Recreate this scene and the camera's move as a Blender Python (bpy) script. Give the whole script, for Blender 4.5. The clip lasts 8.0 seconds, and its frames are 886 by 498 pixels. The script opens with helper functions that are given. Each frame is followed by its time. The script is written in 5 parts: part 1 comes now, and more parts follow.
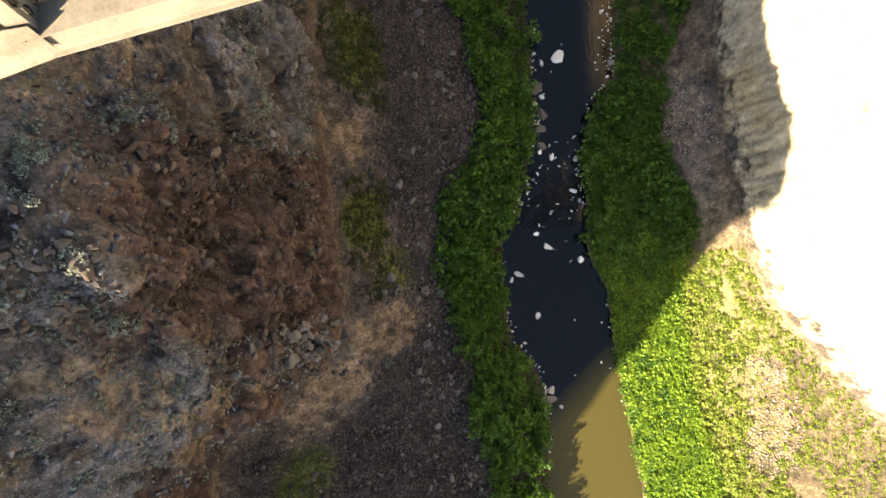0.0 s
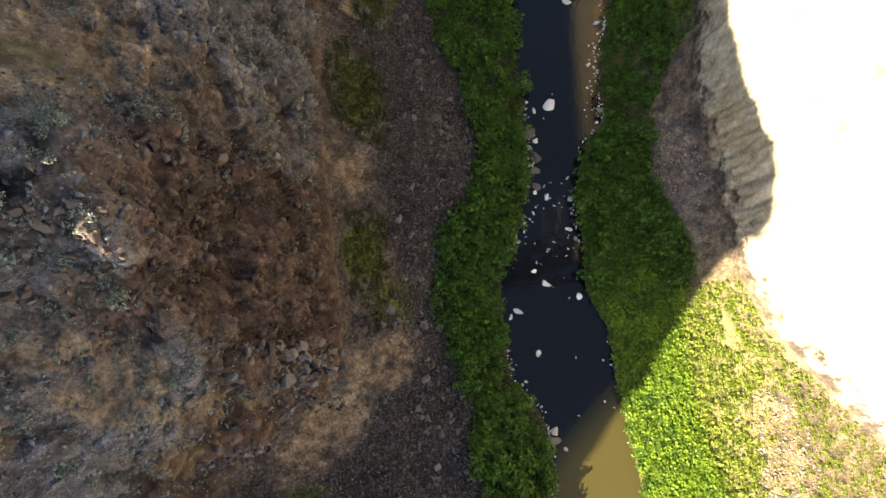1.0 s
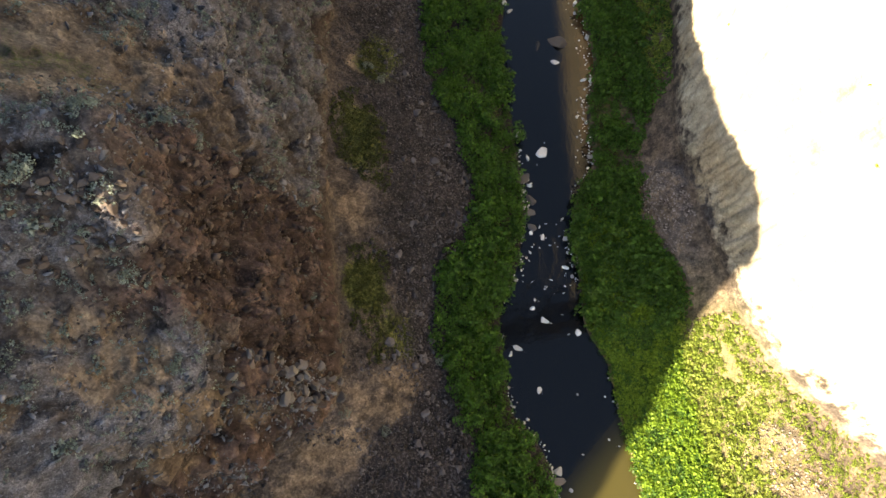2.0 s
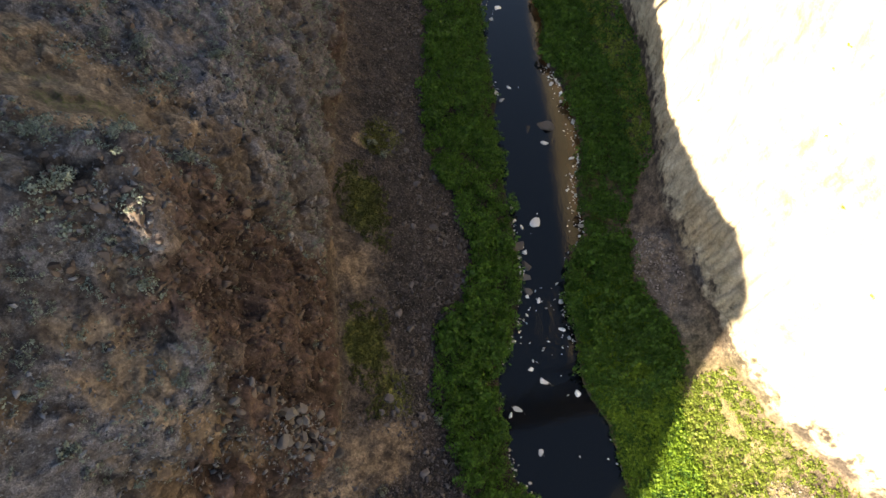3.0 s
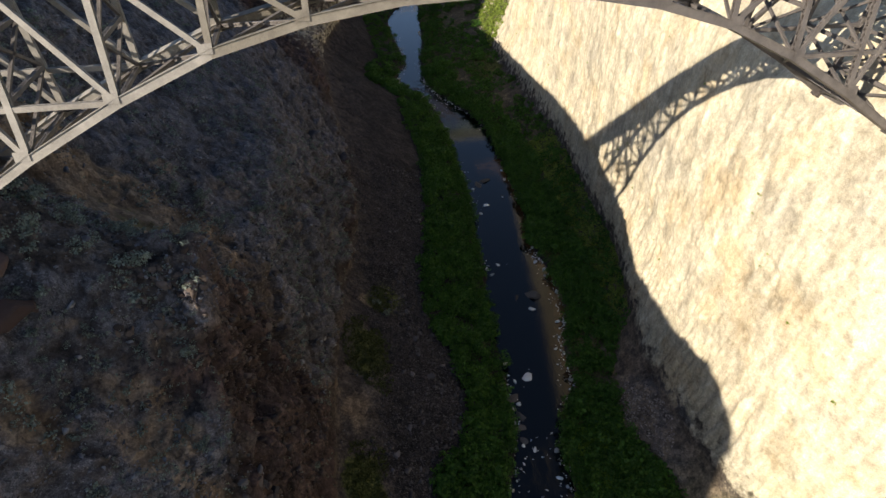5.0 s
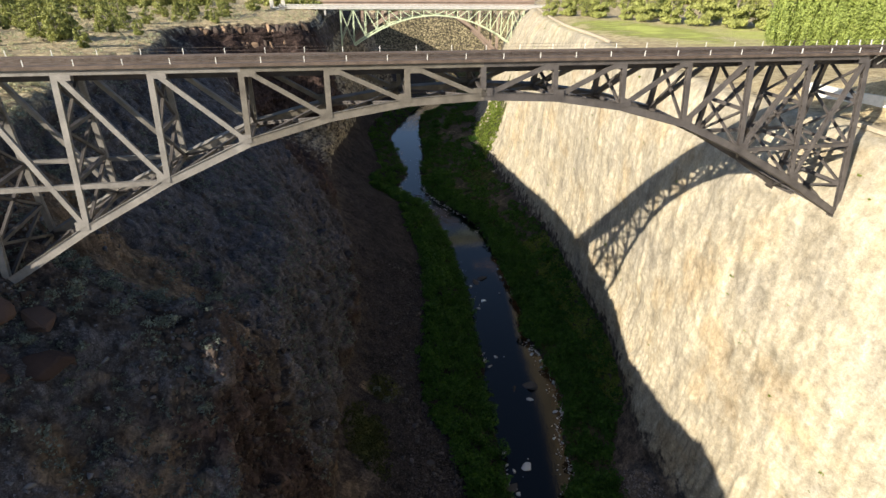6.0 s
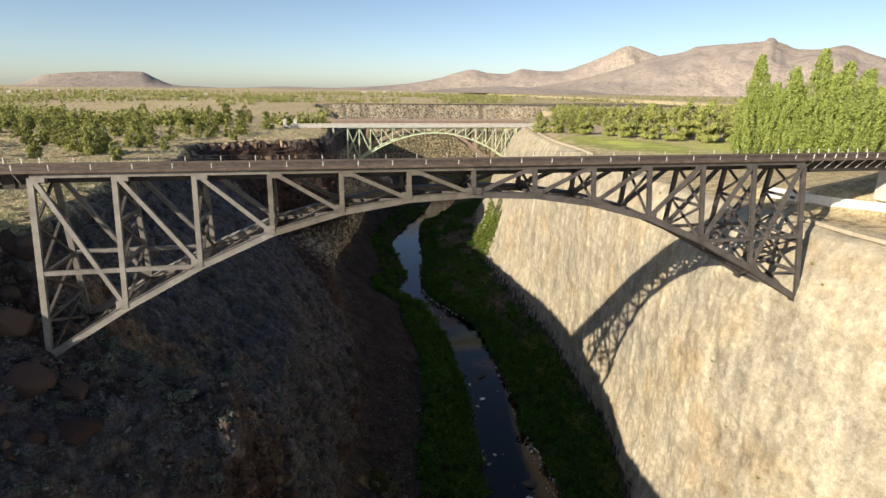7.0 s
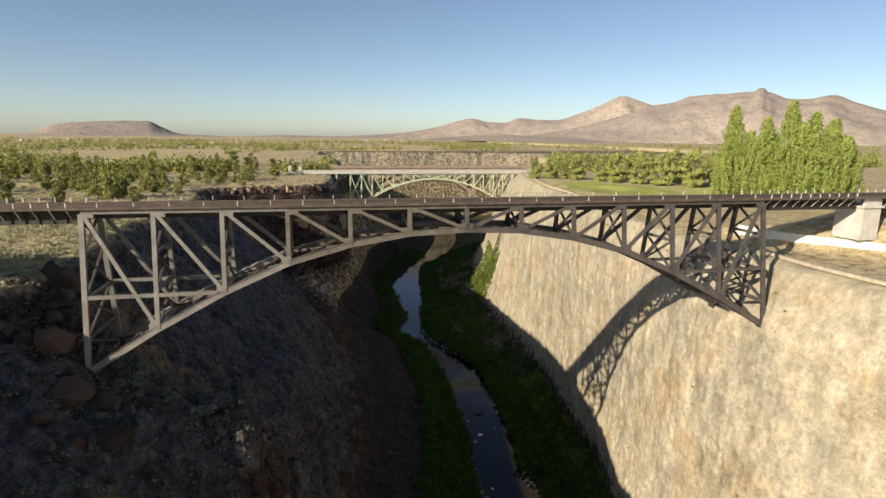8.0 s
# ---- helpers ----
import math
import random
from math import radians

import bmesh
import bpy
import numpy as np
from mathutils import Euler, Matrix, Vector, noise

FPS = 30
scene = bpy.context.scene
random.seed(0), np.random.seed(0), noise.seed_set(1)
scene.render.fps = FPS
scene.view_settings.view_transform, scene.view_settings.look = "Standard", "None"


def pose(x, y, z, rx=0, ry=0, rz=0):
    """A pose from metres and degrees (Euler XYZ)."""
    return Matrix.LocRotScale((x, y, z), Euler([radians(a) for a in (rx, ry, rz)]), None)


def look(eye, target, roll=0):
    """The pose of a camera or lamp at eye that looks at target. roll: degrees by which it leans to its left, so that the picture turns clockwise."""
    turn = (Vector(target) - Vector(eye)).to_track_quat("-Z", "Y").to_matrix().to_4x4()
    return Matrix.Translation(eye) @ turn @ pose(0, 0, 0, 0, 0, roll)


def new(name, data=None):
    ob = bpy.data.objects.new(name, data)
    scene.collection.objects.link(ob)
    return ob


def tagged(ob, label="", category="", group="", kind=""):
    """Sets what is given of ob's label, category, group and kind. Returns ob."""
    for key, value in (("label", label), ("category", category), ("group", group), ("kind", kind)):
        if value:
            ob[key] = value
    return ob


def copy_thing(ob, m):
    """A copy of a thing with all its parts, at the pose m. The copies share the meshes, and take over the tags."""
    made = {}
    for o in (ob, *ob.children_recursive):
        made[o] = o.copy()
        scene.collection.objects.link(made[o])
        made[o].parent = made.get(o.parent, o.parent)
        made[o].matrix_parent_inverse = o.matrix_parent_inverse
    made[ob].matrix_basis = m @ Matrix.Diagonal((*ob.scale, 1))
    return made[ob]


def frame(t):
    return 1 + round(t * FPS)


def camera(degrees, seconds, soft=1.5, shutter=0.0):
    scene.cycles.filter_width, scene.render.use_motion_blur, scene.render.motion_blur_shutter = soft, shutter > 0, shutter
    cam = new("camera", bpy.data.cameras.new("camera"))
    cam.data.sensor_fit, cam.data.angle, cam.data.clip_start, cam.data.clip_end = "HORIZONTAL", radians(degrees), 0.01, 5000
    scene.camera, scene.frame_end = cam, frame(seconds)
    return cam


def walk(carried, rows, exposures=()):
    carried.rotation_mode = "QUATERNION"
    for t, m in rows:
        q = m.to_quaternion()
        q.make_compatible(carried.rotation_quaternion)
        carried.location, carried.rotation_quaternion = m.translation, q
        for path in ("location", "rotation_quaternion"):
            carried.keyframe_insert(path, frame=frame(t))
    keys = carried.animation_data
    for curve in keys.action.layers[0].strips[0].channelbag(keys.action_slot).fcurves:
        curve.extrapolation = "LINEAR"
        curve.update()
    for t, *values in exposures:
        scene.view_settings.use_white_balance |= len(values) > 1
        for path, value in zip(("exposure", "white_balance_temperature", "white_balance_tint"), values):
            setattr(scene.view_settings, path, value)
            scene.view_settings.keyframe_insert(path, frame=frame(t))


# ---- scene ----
cam = camera(76.6, 8.0)
PATH = [
    (0, -8.592, -8.350, 104.722, 1.135, -1.470, -10.636),
    (0.5, -9.398, -12.841, 104.864, 5.503, -1.489, -10.867),
    (1, -10.151, -17.474, 104.997, 9.991, -1.460, -11.021),
    (2.3, -11.883, -29.607, 105.301, 21.744, -1.052, -11.543),
    (2.5, -12.194, -31.428, 105.309, 23.887, -1.020, -11.593),
    (3, -13.124, -36.002, 105.349, 29.616, -1.019, -11.773),
    (3.5, -14.047, -40.483, 105.372, 35.156, -1.007, -11.860),
    (4, -14.888, -45.079, 105.337, 40.848, -0.950, -12.001),
    (4.5, -15.690, -49.487, 105.294, 46.318, -0.867, -12.139),
    (5.8, -18.037, -60.970, 105.384, 60.703, -0.932, -12.202),
    (6, -18.387, -62.736, 105.384, 62.963, -0.891, -12.252),
    (6.5, -19.135, -67.118, 105.461, 68.389, -0.826, -12.311),
    (7, -19.887, -71.589, 105.522, 73.958, -0.746, -12.322),
    (7.3, -20.351, -74.294, 105.554, 77.330, -0.726, -12.356),
    (7.4, -20.506, -75.195, 105.564, 78.293, -0.720, -12.367),
    (7.5, -20.661, -76.097, 105.575, 78.668, -0.713, -12.378),
    (7.6, -20.814, -77.035, 105.586, 78.668, -0.704, -12.371),
    (8, -21.425, -80.786, 105.632, 78.605, -0.666, -12.344),
]
EXP0 = 3.0
EXPOSURES = [(t, EXP0 - s, k, g) for t, s, k, g in ((0.0, 0.02, 9000, 10), (1.2, 0.05, 8900, 10), (3.0, 0.32, 8700, 10), (3.5, 0.72, 8200, 10), (4.5, 1.6, 7150, 10), (6.0, 2.08, 6850, 9), (7.0, 2.4, 7200, 10), (8.0, 2.6, 7450, 10))]
walk(cam, [(t, pose(x, y, z, rx, ry, rz)) for t, x, y, z, rx, ry, rz in PATH], EXPOSURES)

# ---- world and sun ----
SUN_WAY = Vector((1.0, 0.6, -0.5)).normalized()
world = bpy.data.worlds.new("sky")
world.use_nodes = True
scene.world = world
wn = world.node_tree.nodes
sky = wn.new("ShaderNodeTexSky")
sky.sky_type = 'NISHITA'
sky.sun_disc = False
sky.sun_elevation = math.asin(-SUN_WAY.z)
sky.sun_rotation = math.atan2(-SUN_WAY.x, -SUN_WAY.y)
sky.altitude = 1500
sky.air_density, sky.dust_density, sky.ozone_density = 0.78, 2.0, 2.0
wn["Background"].inputs["Strength"].default_value = 0.104
world.node_tree.links.new(sky.outputs[0], wn["Background"].inputs["Color"])
sun = new("sun", bpy.data.lights.new("sun", 'SUN'))
sun.data.energy, sun.data.angle, sun.data.color = 5.0, radians(0.5), (1.0, 0.94, 0.85)
sun.matrix_world = look((0, 0, 300), Vector((0, 0, 300)) + SUN_WAY)

# ---- materials ----
def mat(name):
    m = bpy.data.materials.new(name)
    m.use_nodes = True
    return m, m.node_tree.nodes, m.node_tree.links, m.node_tree.nodes["Principled BSDF"]


def nz(m, scale, detail=4, rough=0.55, stretch=None):
    """A noise texture in metres; stretch scales its three axes."""
    n, l = m.node_tree.nodes, m.node_tree.links
    co = n.new("ShaderNodeTexCoord")
    out = co.outputs["Object"]
    if stretch:
        mp = n.new("ShaderNodeMapping")
        mp.inputs["Scale"].default_value = stretch
        l.new(out, mp.inputs["Vector"])
        out = mp.outputs[0]
    t = n.new("ShaderNodeTexNoise")
    t.inputs["Scale"].default_value, t.inputs["Detail"].default_value, t.inputs["Roughness"].default_value = scale, detail, rough
    l.new(out, t.inputs["Vector"])
    return t.outputs[0]


def ramp(m, fac, stops):
    r = m.node_tree.nodes.new("ShaderNodeValToRGB")
    e = r.color_ramp.elements
    while len(e) < len(stops):
        e.new(0.5)
    for el, (p, c) in zip(e, stops):
        el.position = p
        el.color = (*c, 1) if len(c) == 3 else c
    m.node_tree.links.new(fac, r.inputs[0])
    return r.outputs[0]


def mixc(m, fac, a, b, how='MIX'):
    x = m.node_tree.nodes.new("ShaderNodeMix")
    x.data_type, x.blend_type = 'RGBA', how
    for sock, v in ((x.inputs[0], fac), (x.inputs[6], a), (x.inputs[7], b)):
        if hasattr(v, "links"):
            m.node_tree.links.new(v, sock)
        else:
            sock.default_value = v if not isinstance(v, tuple) else (*v, 1)
    return x.outputs[2]


def mth(m, op, a, b=0.0, c=None):
    x = m.node_tree.nodes.new("ShaderNodeMath")
    x.operation = op
    for sock, v in zip(x.inputs, (a, b, c)):
        if v is None:
            continue
        if hasattr(v, "links"):
            m.node_tree.links.new(v, sock)
        else:
            sock.default_value = v
    return x.outputs[0]


def attr(m, name):
    a = m.node_tree.nodes.new("ShaderNodeAttribute")
    a.attribute_name = name
    return a.outputs["Fac"]


def bump(m, height, strength, distance, base=None):
    b = m.node_tree.nodes.new("ShaderNodeBump")
    b.inputs["Strength"].default_value, b.inputs["Distance"].default_value = strength, distance
    m.node_tree.links.new(height, b.inputs["Height"])
    if base:
        m.node_tree.links.new(base, b.inputs["Normal"])
    return b.outputs[0]


def simple(name, c1, c2, scale=3.0, rough=0.8, metal=0.0, bumpy=0.3, dist=0.02, fine=12.0, stretch=None):
    """Two-tone surface with coarse and fine variation and a little relief."""
    m, n, l, p = mat(name)
    a, b = nz(m, scale, 5, 0.6, stretch), nz(m, scale * fine, 4, 0.6, stretch)
    f = mth(m, 'ADD', mth(m, 'MULTIPLY', a, 0.65), mth(m, 'MULTIPLY', b, 0.35))
    l.new(ramp(m, f, [(0.36, c1), (0.64, c2)]), p.inputs["Base Color"])
    p.inputs["Roughness"].default_value, p.inputs["Metallic"].default_value = rough, metal
    if bumpy:
        l.new(bump(m, f, bumpy, dist), p.inputs["Normal"])
    return m


def leafy(name, dark, light, shine=0.6, own=0.6, thin=0.3):
    """Foliage: every leaf clump takes its own tone."""
    m, n, l, p = mat(name)
    g = n.new("ShaderNodeNewGeometry")
    big = nz(m, 0.25, 3)
    f = mth(m, 'ADD', mth(m, 'MULTIPLY', g.outputs["Random Per Island"], own), mth(m, 'MULTIPLY', big, 1.05 - own))
    col = ramp(m, f, [(0.12, dark), (0.85, light)])
    l.new(col, p.inputs["Base Color"])
    p.inputs["Roughness"].default_value = shine
    p.inputs["Specular IOR Level"].default_value = 0.25
    tr = n.new("ShaderNodeBsdfTranslucent")
    l.new(col, tr.inputs["Color"])
    mx = n.new("ShaderNodeMixShader")
    mx.inputs[0].default_value = thin
    l.new(p.outputs[0], mx.inputs[1])
    l.new(tr.outputs[0], mx.inputs[2])
    l.new(mx.outputs[0], n["Material Output"].inputs["Surface"])
    return m


def make_ground():
    """Canyon ground: rock, talus, soil, dry grass and green growth, blended by what lies where."""
    m, n, l, p = mat("canyon_ground")
    n2, n3, n4 = nz(m, 0.45, 6, 0.62), nz(m, 2.2, 6, 0.65), nz(m, 7.0, 4, 0.7)
    flute = nz(m, 0.9, 6, 0.65, (1, 1, 0.14))
    mix23 = mth(m, 'ADD', mth(m, 'MULTIPLY', n2, 0.5), mth(m, 'MULTIPLY', n3, 0.5))
    soil = ramp(m, mix23, [(0.38, (0.034, 0.028, 0.0245)), (0.48, (0.07, 0.0565, 0.048)), (0.55, (0.102, 0.082, 0.069)), (0.65, (0.155, 0.125, 0.102))])
    dirt = ramp(m, mix23, [(0.39, (0.085, 0.062, 0.044)), (0.5, (0.148, 0.11, 0.077)), (0.61, (0.215, 0.165, 0.117))])
    brown = ramp(m, mth(m, 'ADD', mth(m, 'MULTIPLY', flute, 0.45), mth(m, 'MULTIPLY', nz(m, 0.7, 9, 0.68), 0.55)),
                 [(0.36, (0.0145, 0.0102, 0.009)), (0.46, (0.045, 0.0305, 0.0262)), (0.54, (0.071, 0.0485, 0.0415)), (0.64, (0.128, 0.093, 0.081))])
    grey = ramp(m, mth(m, 'ADD', mth(m, 'MULTIPLY', n2, 0.4), mth(m, 'MULTIPLY', n4, 0.6)), [(0.4, (0.04, 0.0385, 0.041)), (0.5, (0.088, 0.085, 0.09)), (0.6, (0.165, 0.16, 0.167))])
    vor = n.new("ShaderNodeTexVoronoi")
    vor.inputs["Scale"].default_value = 1.9
    co = n.new("ShaderNodeTexCoord")
    l.new(co.outputs["Object"], vor.inputs["Vector"])
    tal = ramp(m, mth(m, 'ADD', mth(m, 'MULTIPLY', n3, 0.6), mth(m, 'MULTIPLY', n4, 0.4)), [(0.4, (0.011, 0.0095, 0.0096)), (0.5, (0.027, 0.0235, 0.0238)), (0.6, (0.062, 0.054, 0.0545))])
    tan = ramp(m, mix23, [(0.39, (0.25, 0.19, 0.11)), (0.5, (0.45, 0.365, 0.215)), (0.61, (0.6, 0.51, 0.33))])
    green = ramp(m, mix23, [(0.38, (0.009, 0.014, 0.004)), (0.5, (0.042, 0.05, 0.013)), (0.62, (0.12, 0.12, 0.04))])
    crisp, hang = nz(m, 1.15, 9, 0.74), nz(m, 0.55, 8, 0.7, (1, 1, 0.11))
    pale = ramp(m, mth(m, 'ADD', mth(m, 'MULTIPLY', hang, 0.3), mth(m, 'ADD', mth(m, 'MULTIPLY', n4, 0.28), mth(m, 'MULTIPLY', crisp, 0.42))),
                [(0.35, (0.23, 0.195, 0.143)), (0.44, (0.345, 0.302, 0.222)), (0.51, (0.415, 0.368, 0.277)), (0.6, (0.52, 0.478, 0.385))])
    # fragments of stone: crisp cells of differing tone, at two sizes
    frag = []
    for sc in (1.5, 4.2):
        vv = n.new("ShaderNodeTexVoronoi")
        vv.inputs["Scale"].default_value = sc
        wv = n.new("ShaderNodeVectorMath")
        wv.operation = 'MULTIPLY_ADD'
        nn = n.new("ShaderNodeTexNoise")
        nn.inputs["Scale"].default_value = sc
        l.new(co.outputs["Object"], nn.inputs["Vector"])
        l.new(nn.outputs["Color"], wv.inputs[0])
        wv.inputs[1].default_value = (0.9 / sc,) * 3
        l.new(co.outputs["Object"], wv.inputs[2])
        l.new(wv.outputs[0], vv.inputs["Vector"])
        sp = n.new("ShaderNodeSeparateColor")
        l.new(vv.outputs["Color"], sp.inputs[0])
        frag.append(sp.outputs[0])
    cells = mth(m, 'ADD', mth(m, 'MULTIPLY', frag[0], 0.45), mth(m, 'MULTIPLY', frag[1], 0.55))
    ruddy = mixc(m, 1.0, ramp(m, nz(m, 0.075, 6, 0.62), [(0.38, (0.86, 0.87, 0.89)), (0.47, (0.97, 0.97, 0.96)), (0.54, (1, 1, 0.98)), (0.64, (0.97, 0.89, 0.78))]),
                 ramp(m, nz(m, 0.3, 6, 0.6, (1, 1, 0.07)), [(0.36, (0.86, 0.85, 0.84)), (0.46, (1, 1, 1)), (0.56, (1, 1, 1)), (0.66, (1.1, 1.08, 1.04))]), 'MULTIPLY')
    pale = mixc(m, 1.0, pale, ruddy, 'MULTIPLY')

    def soft(a, n_, lo=0.35, hi=0.65):
        """An attribute with a ragged edge."""
        v = mth(m, 'ADD', a, mth(m, 'MULTIPLY', mth(m, 'SUBTRACT', n_, 0.5), 1.3))
        r = n.new("ShaderNodeMapRange")
        r.interpolation_type = 'SMOOTHSTEP'
        r.inputs["From Min"].default_value, r.inputs["From Max"].default_value = lo, hi
        l.new(v, r.inputs["Value"])
        return r.outputs[0]

    c = mixc(m, soft(attr(m, "grey"), n2), soil, grey)
    c = mixc(m, soft(attr(m, "brown"), n2), c, brown)
    c = mixc(m, soft(attr(m, "talus"), n2), c, tal)
    c = mixc(m, soft(attr(m, "pale"), n2), c, pale)
    c = mixc(m, soft(attr(m, "tan"), n2, 0.34, 0.78), c, tan)
    c = mixc(m, soft(attr(m, "dirt"), n2, 0.3, 0.85), c, dirt)
    c = mixc(m, soft(attr(m, "green"), n3, 0.34, 0.8), c, green)
    c = mixc(m, attr(m, "lawn"), c, ramp(m, mix23, [(0.35, (0.4, 0.44, 0.095)), (0.65, (0.58, 0.6, 0.18))]))
    # cracks between blocks of rock
    wob = n.new("ShaderNodeVectorMath")
    wob.operation = 'MULTIPLY_ADD'
    wn_ = n.new("ShaderNodeTexNoise")
    wn_.inputs["Scale"].default_value, wn_.inputs["Detail"].default_value = 0.8, 3
    l.new(co.outputs["Object"], wn_.inputs["Vector"])
    l.new(wn_.outputs["Color"], wob.inputs[0])
    wob.inputs[1].default_value = (1.6, 1.6, 1.6)
    l.new(co.outputs["Object"], wob.inputs[2])
    crk = n.new("ShaderNodeTexVoronoi")
    crk.feature = 'DISTANCE_TO_EDGE'
    crk.inputs["Scale"].default_value = 0.5
    st = n.new("ShaderNodeMapping")
    st.inputs["Scale"].default_value = (1, 1, 0.45)
    l.new(wob.outputs[0], st.inputs["Vector"])
    l.new(st.outputs[0], crk.inputs["Vector"])
    line = ramp(m, crk.outputs["Distance"], [(0.0, (1, 1, 1)), (0.085, (0, 0, 0))])
    rocky = mth(m, 'MINIMUM', mth(m, 'ADD', mth(m, 'MULTIPLY', attr(m, "brown"), 0.8), mth(m, 'ADD', mth(m, 'MULTIPLY', attr(m, "grey"), 0.5), mth(m, 'MULTIPLY', attr(m, "pale"), 0.1))), 0.9)
    c = mixc(m, mth(m, 'MULTIPLY', mth(m, 'MULTIPLY', line, rocky), ramp(m, n2, [(0.42, (0, 0, 0)), (0.56, (1, 1, 1))])), c, (0.012, 0.01, 0.009))
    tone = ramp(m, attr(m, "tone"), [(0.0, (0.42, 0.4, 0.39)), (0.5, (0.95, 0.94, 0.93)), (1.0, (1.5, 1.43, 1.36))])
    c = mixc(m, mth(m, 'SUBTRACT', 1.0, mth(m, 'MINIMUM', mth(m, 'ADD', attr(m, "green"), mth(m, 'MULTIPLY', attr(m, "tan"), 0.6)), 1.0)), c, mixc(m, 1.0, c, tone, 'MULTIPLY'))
    chip = ramp(m, cells, [(0.12, (0.6, 0.59, 0.58)), (0.5, (0.97, 0.97, 0.97)), (0.88, (1.4, 1.37, 1.34))])
    loose = mth(m, 'SUBTRACT', 0.95, mth(m, 'MINIMUM', mth(m, 'ADD', mth(m, 'ADD', mth(m, 'MULTIPLY', attr(m, "brown"), 0.5), mth(m, 'MULTIPLY', attr(m, "pale"), 0.56)), mth(m, 'ADD', attr(m, "lawn"), mth(m, 'ADD', mth(m, 'MULTIPLY', attr(m, "tan"), 0.55), mth(m, 'MULTIPLY', attr(m, "green"), 0.45)))), 0.95))
    c = mixc(m, loose, c, mixc(m, 1.0, c, chip, 'MULTIPLY'))
    l.new(c, p.inputs["Base Color"])
    p.inputs["Roughness"].default_value = 0.95
    p.inputs["Specular IOR Level"].default_value = 0.15
    rough = mth(m, 'ADD', mth(m, 'MULTIPLY', n3, 0.4), mth(m, 'MULTIPLY', crisp, 0.7))
    b1 = bump(m, rough, 0.9, 0.6)
    l.new(mth(m, 'SUBTRACT', 0.9, mth(m, 'MULTIPLY', attr(m, "pale"), 0.62)), b1.node.inputs["Strength"])
    b2 = bump(m, mth(m, 'MULTIPLY', vor.outputs["Distance"], attr(m, "talus")), 0.5, -0.3, b1)
    l.new(b2, p.inputs["Normal"])
    return m


def make_water():
    m, n, l, p = mat("river_water")
    sh = mth(m, 'ADD', attr(m, "shallow"), mth(m, 'MULTIPLY', mth(m, 'SUBTRACT', nz(m, 0.35, 4), 0.5), 0.5))
    # dark water, and murky olive where sunlight on it is put into the colour
    sunlit_silt = mixc(m, attr(m, "sunlit_silt"), (0.0022, 0.003, 0.0042), (0.044, 0.038, 0.0115))
    bed = ramp(m, sh, [(0.3, (0.0, 0.0, 0.0)), (0.55, (0.045, 0.021, 0.006)), (0.85, (0.115, 0.054, 0.015))])
    l.new(mixc(m, 1.0, sunlit_silt, bed, 'ADD'), p.inputs["Base Color"])
    p.inputs["Roughness"].default_value = 0.04
    p.inputs["IOR"].default_value = 1.33
    rip = mth(m, 'MULTIPLY', nz(m, 1.6, 5, 0.6, (1, 0.55, 1)), mth(m, 'ADD', mth(m, 'MULTIPLY', attr(m, "rapid"), 0.16), 0.04))
    l.new(bump(m, rip, 0.6, 0.5), p.inputs["Normal"])
    return m


def stony(name, c1, c2, bumpy=0.6):
    """Loose stones: each takes its own tone between the two."""
    m, n, l, p = mat(name)
    g = n.new("ShaderNodeNewGeometry")
    a, b = nz(m, 1.2, 5, 0.6), nz(m, 9.0, 4, 0.6)
    f = mth(m, 'ADD', mth(m, 'MULTIPLY', g.outputs["Random Per Island"], 0.6), mth(m, 'ADD', mth(m, 'MULTIPLY', a, 0.25), mth(m, 'MULTIPLY', b, 0.2)))
    l.new(ramp(m, f, [(0.15, c1), (0.9, c2)]), p.inputs["Base Color"])
    p.inputs["Roughness"].default_value = 0.95
    p.inputs["Specular IOR Level"].default_value = 0.2
    l.new(bump(m, mth(m, 'ADD', a, b), bumpy, 0.08), p.inputs["Normal"])
    return m


GROUND = make_ground()
WATER = make_water()
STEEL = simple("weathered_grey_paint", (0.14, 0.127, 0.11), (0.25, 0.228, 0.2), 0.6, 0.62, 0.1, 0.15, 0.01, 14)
STEEL_MID = simple("dull_olive_paint", (0.085, 0.072, 0.056), (0.165, 0.145, 0.115), 0.7, 0.65, 0.1, 0.15, 0.01, 14)
# purple-grey, lowered further to give the inner bracing its shade by colour
STEEL_DIM = simple("shaded_purple_grey_paint", (0.055, 0.047, 0.043), (0.115, 0.1, 0.09), 0.6, 0.62, 0.1, 0.15, 0.01, 14)
STEEL_DARK = simple("dark_brown_steel", (0.025, 0.02, 0.017), (0.06, 0.048, 0.04), 0.8, 0.7, 0.1, 0.15, 0.01, 12)
TIMBER = simple("creosoted_timber", (0.06, 0.042, 0.032), (0.15, 0.11, 0.085), 0.9, 0.9, 0, 0.4, 0.02, 10)
RAIL = simple("rail_steel", (0.08, 0.055, 0.04), (0.2, 0.16, 0.13), 1.5, 0.45, 0.6, 0.1, 0.01)
WHITE = simple("white_paint", (0.6, 0.58, 0.52), (0.78, 0.76, 0.7), 1.5, 0.6, 0, 0.1, 0.01)
CONCRETE = simple("weathered_concrete", (0.42, 0.40, 0.36), (0.62, 0.59, 0.53), 0.5, 0.9, 0, 0.3, 0.02, 10)
GREEN_STEEL = simple("pale_green_paint", (0.50, 0.58, 0.36), (0.62, 0.69, 0.46), 0.3, 0.6, 0, 0.1, 0.01)
PINK_CONC = simple("pinkish_concrete", (0.25, 0.18, 0.14), (0.36, 0.27, 0.21), 0.2, 0.85, 0, 0.2, 0.02)
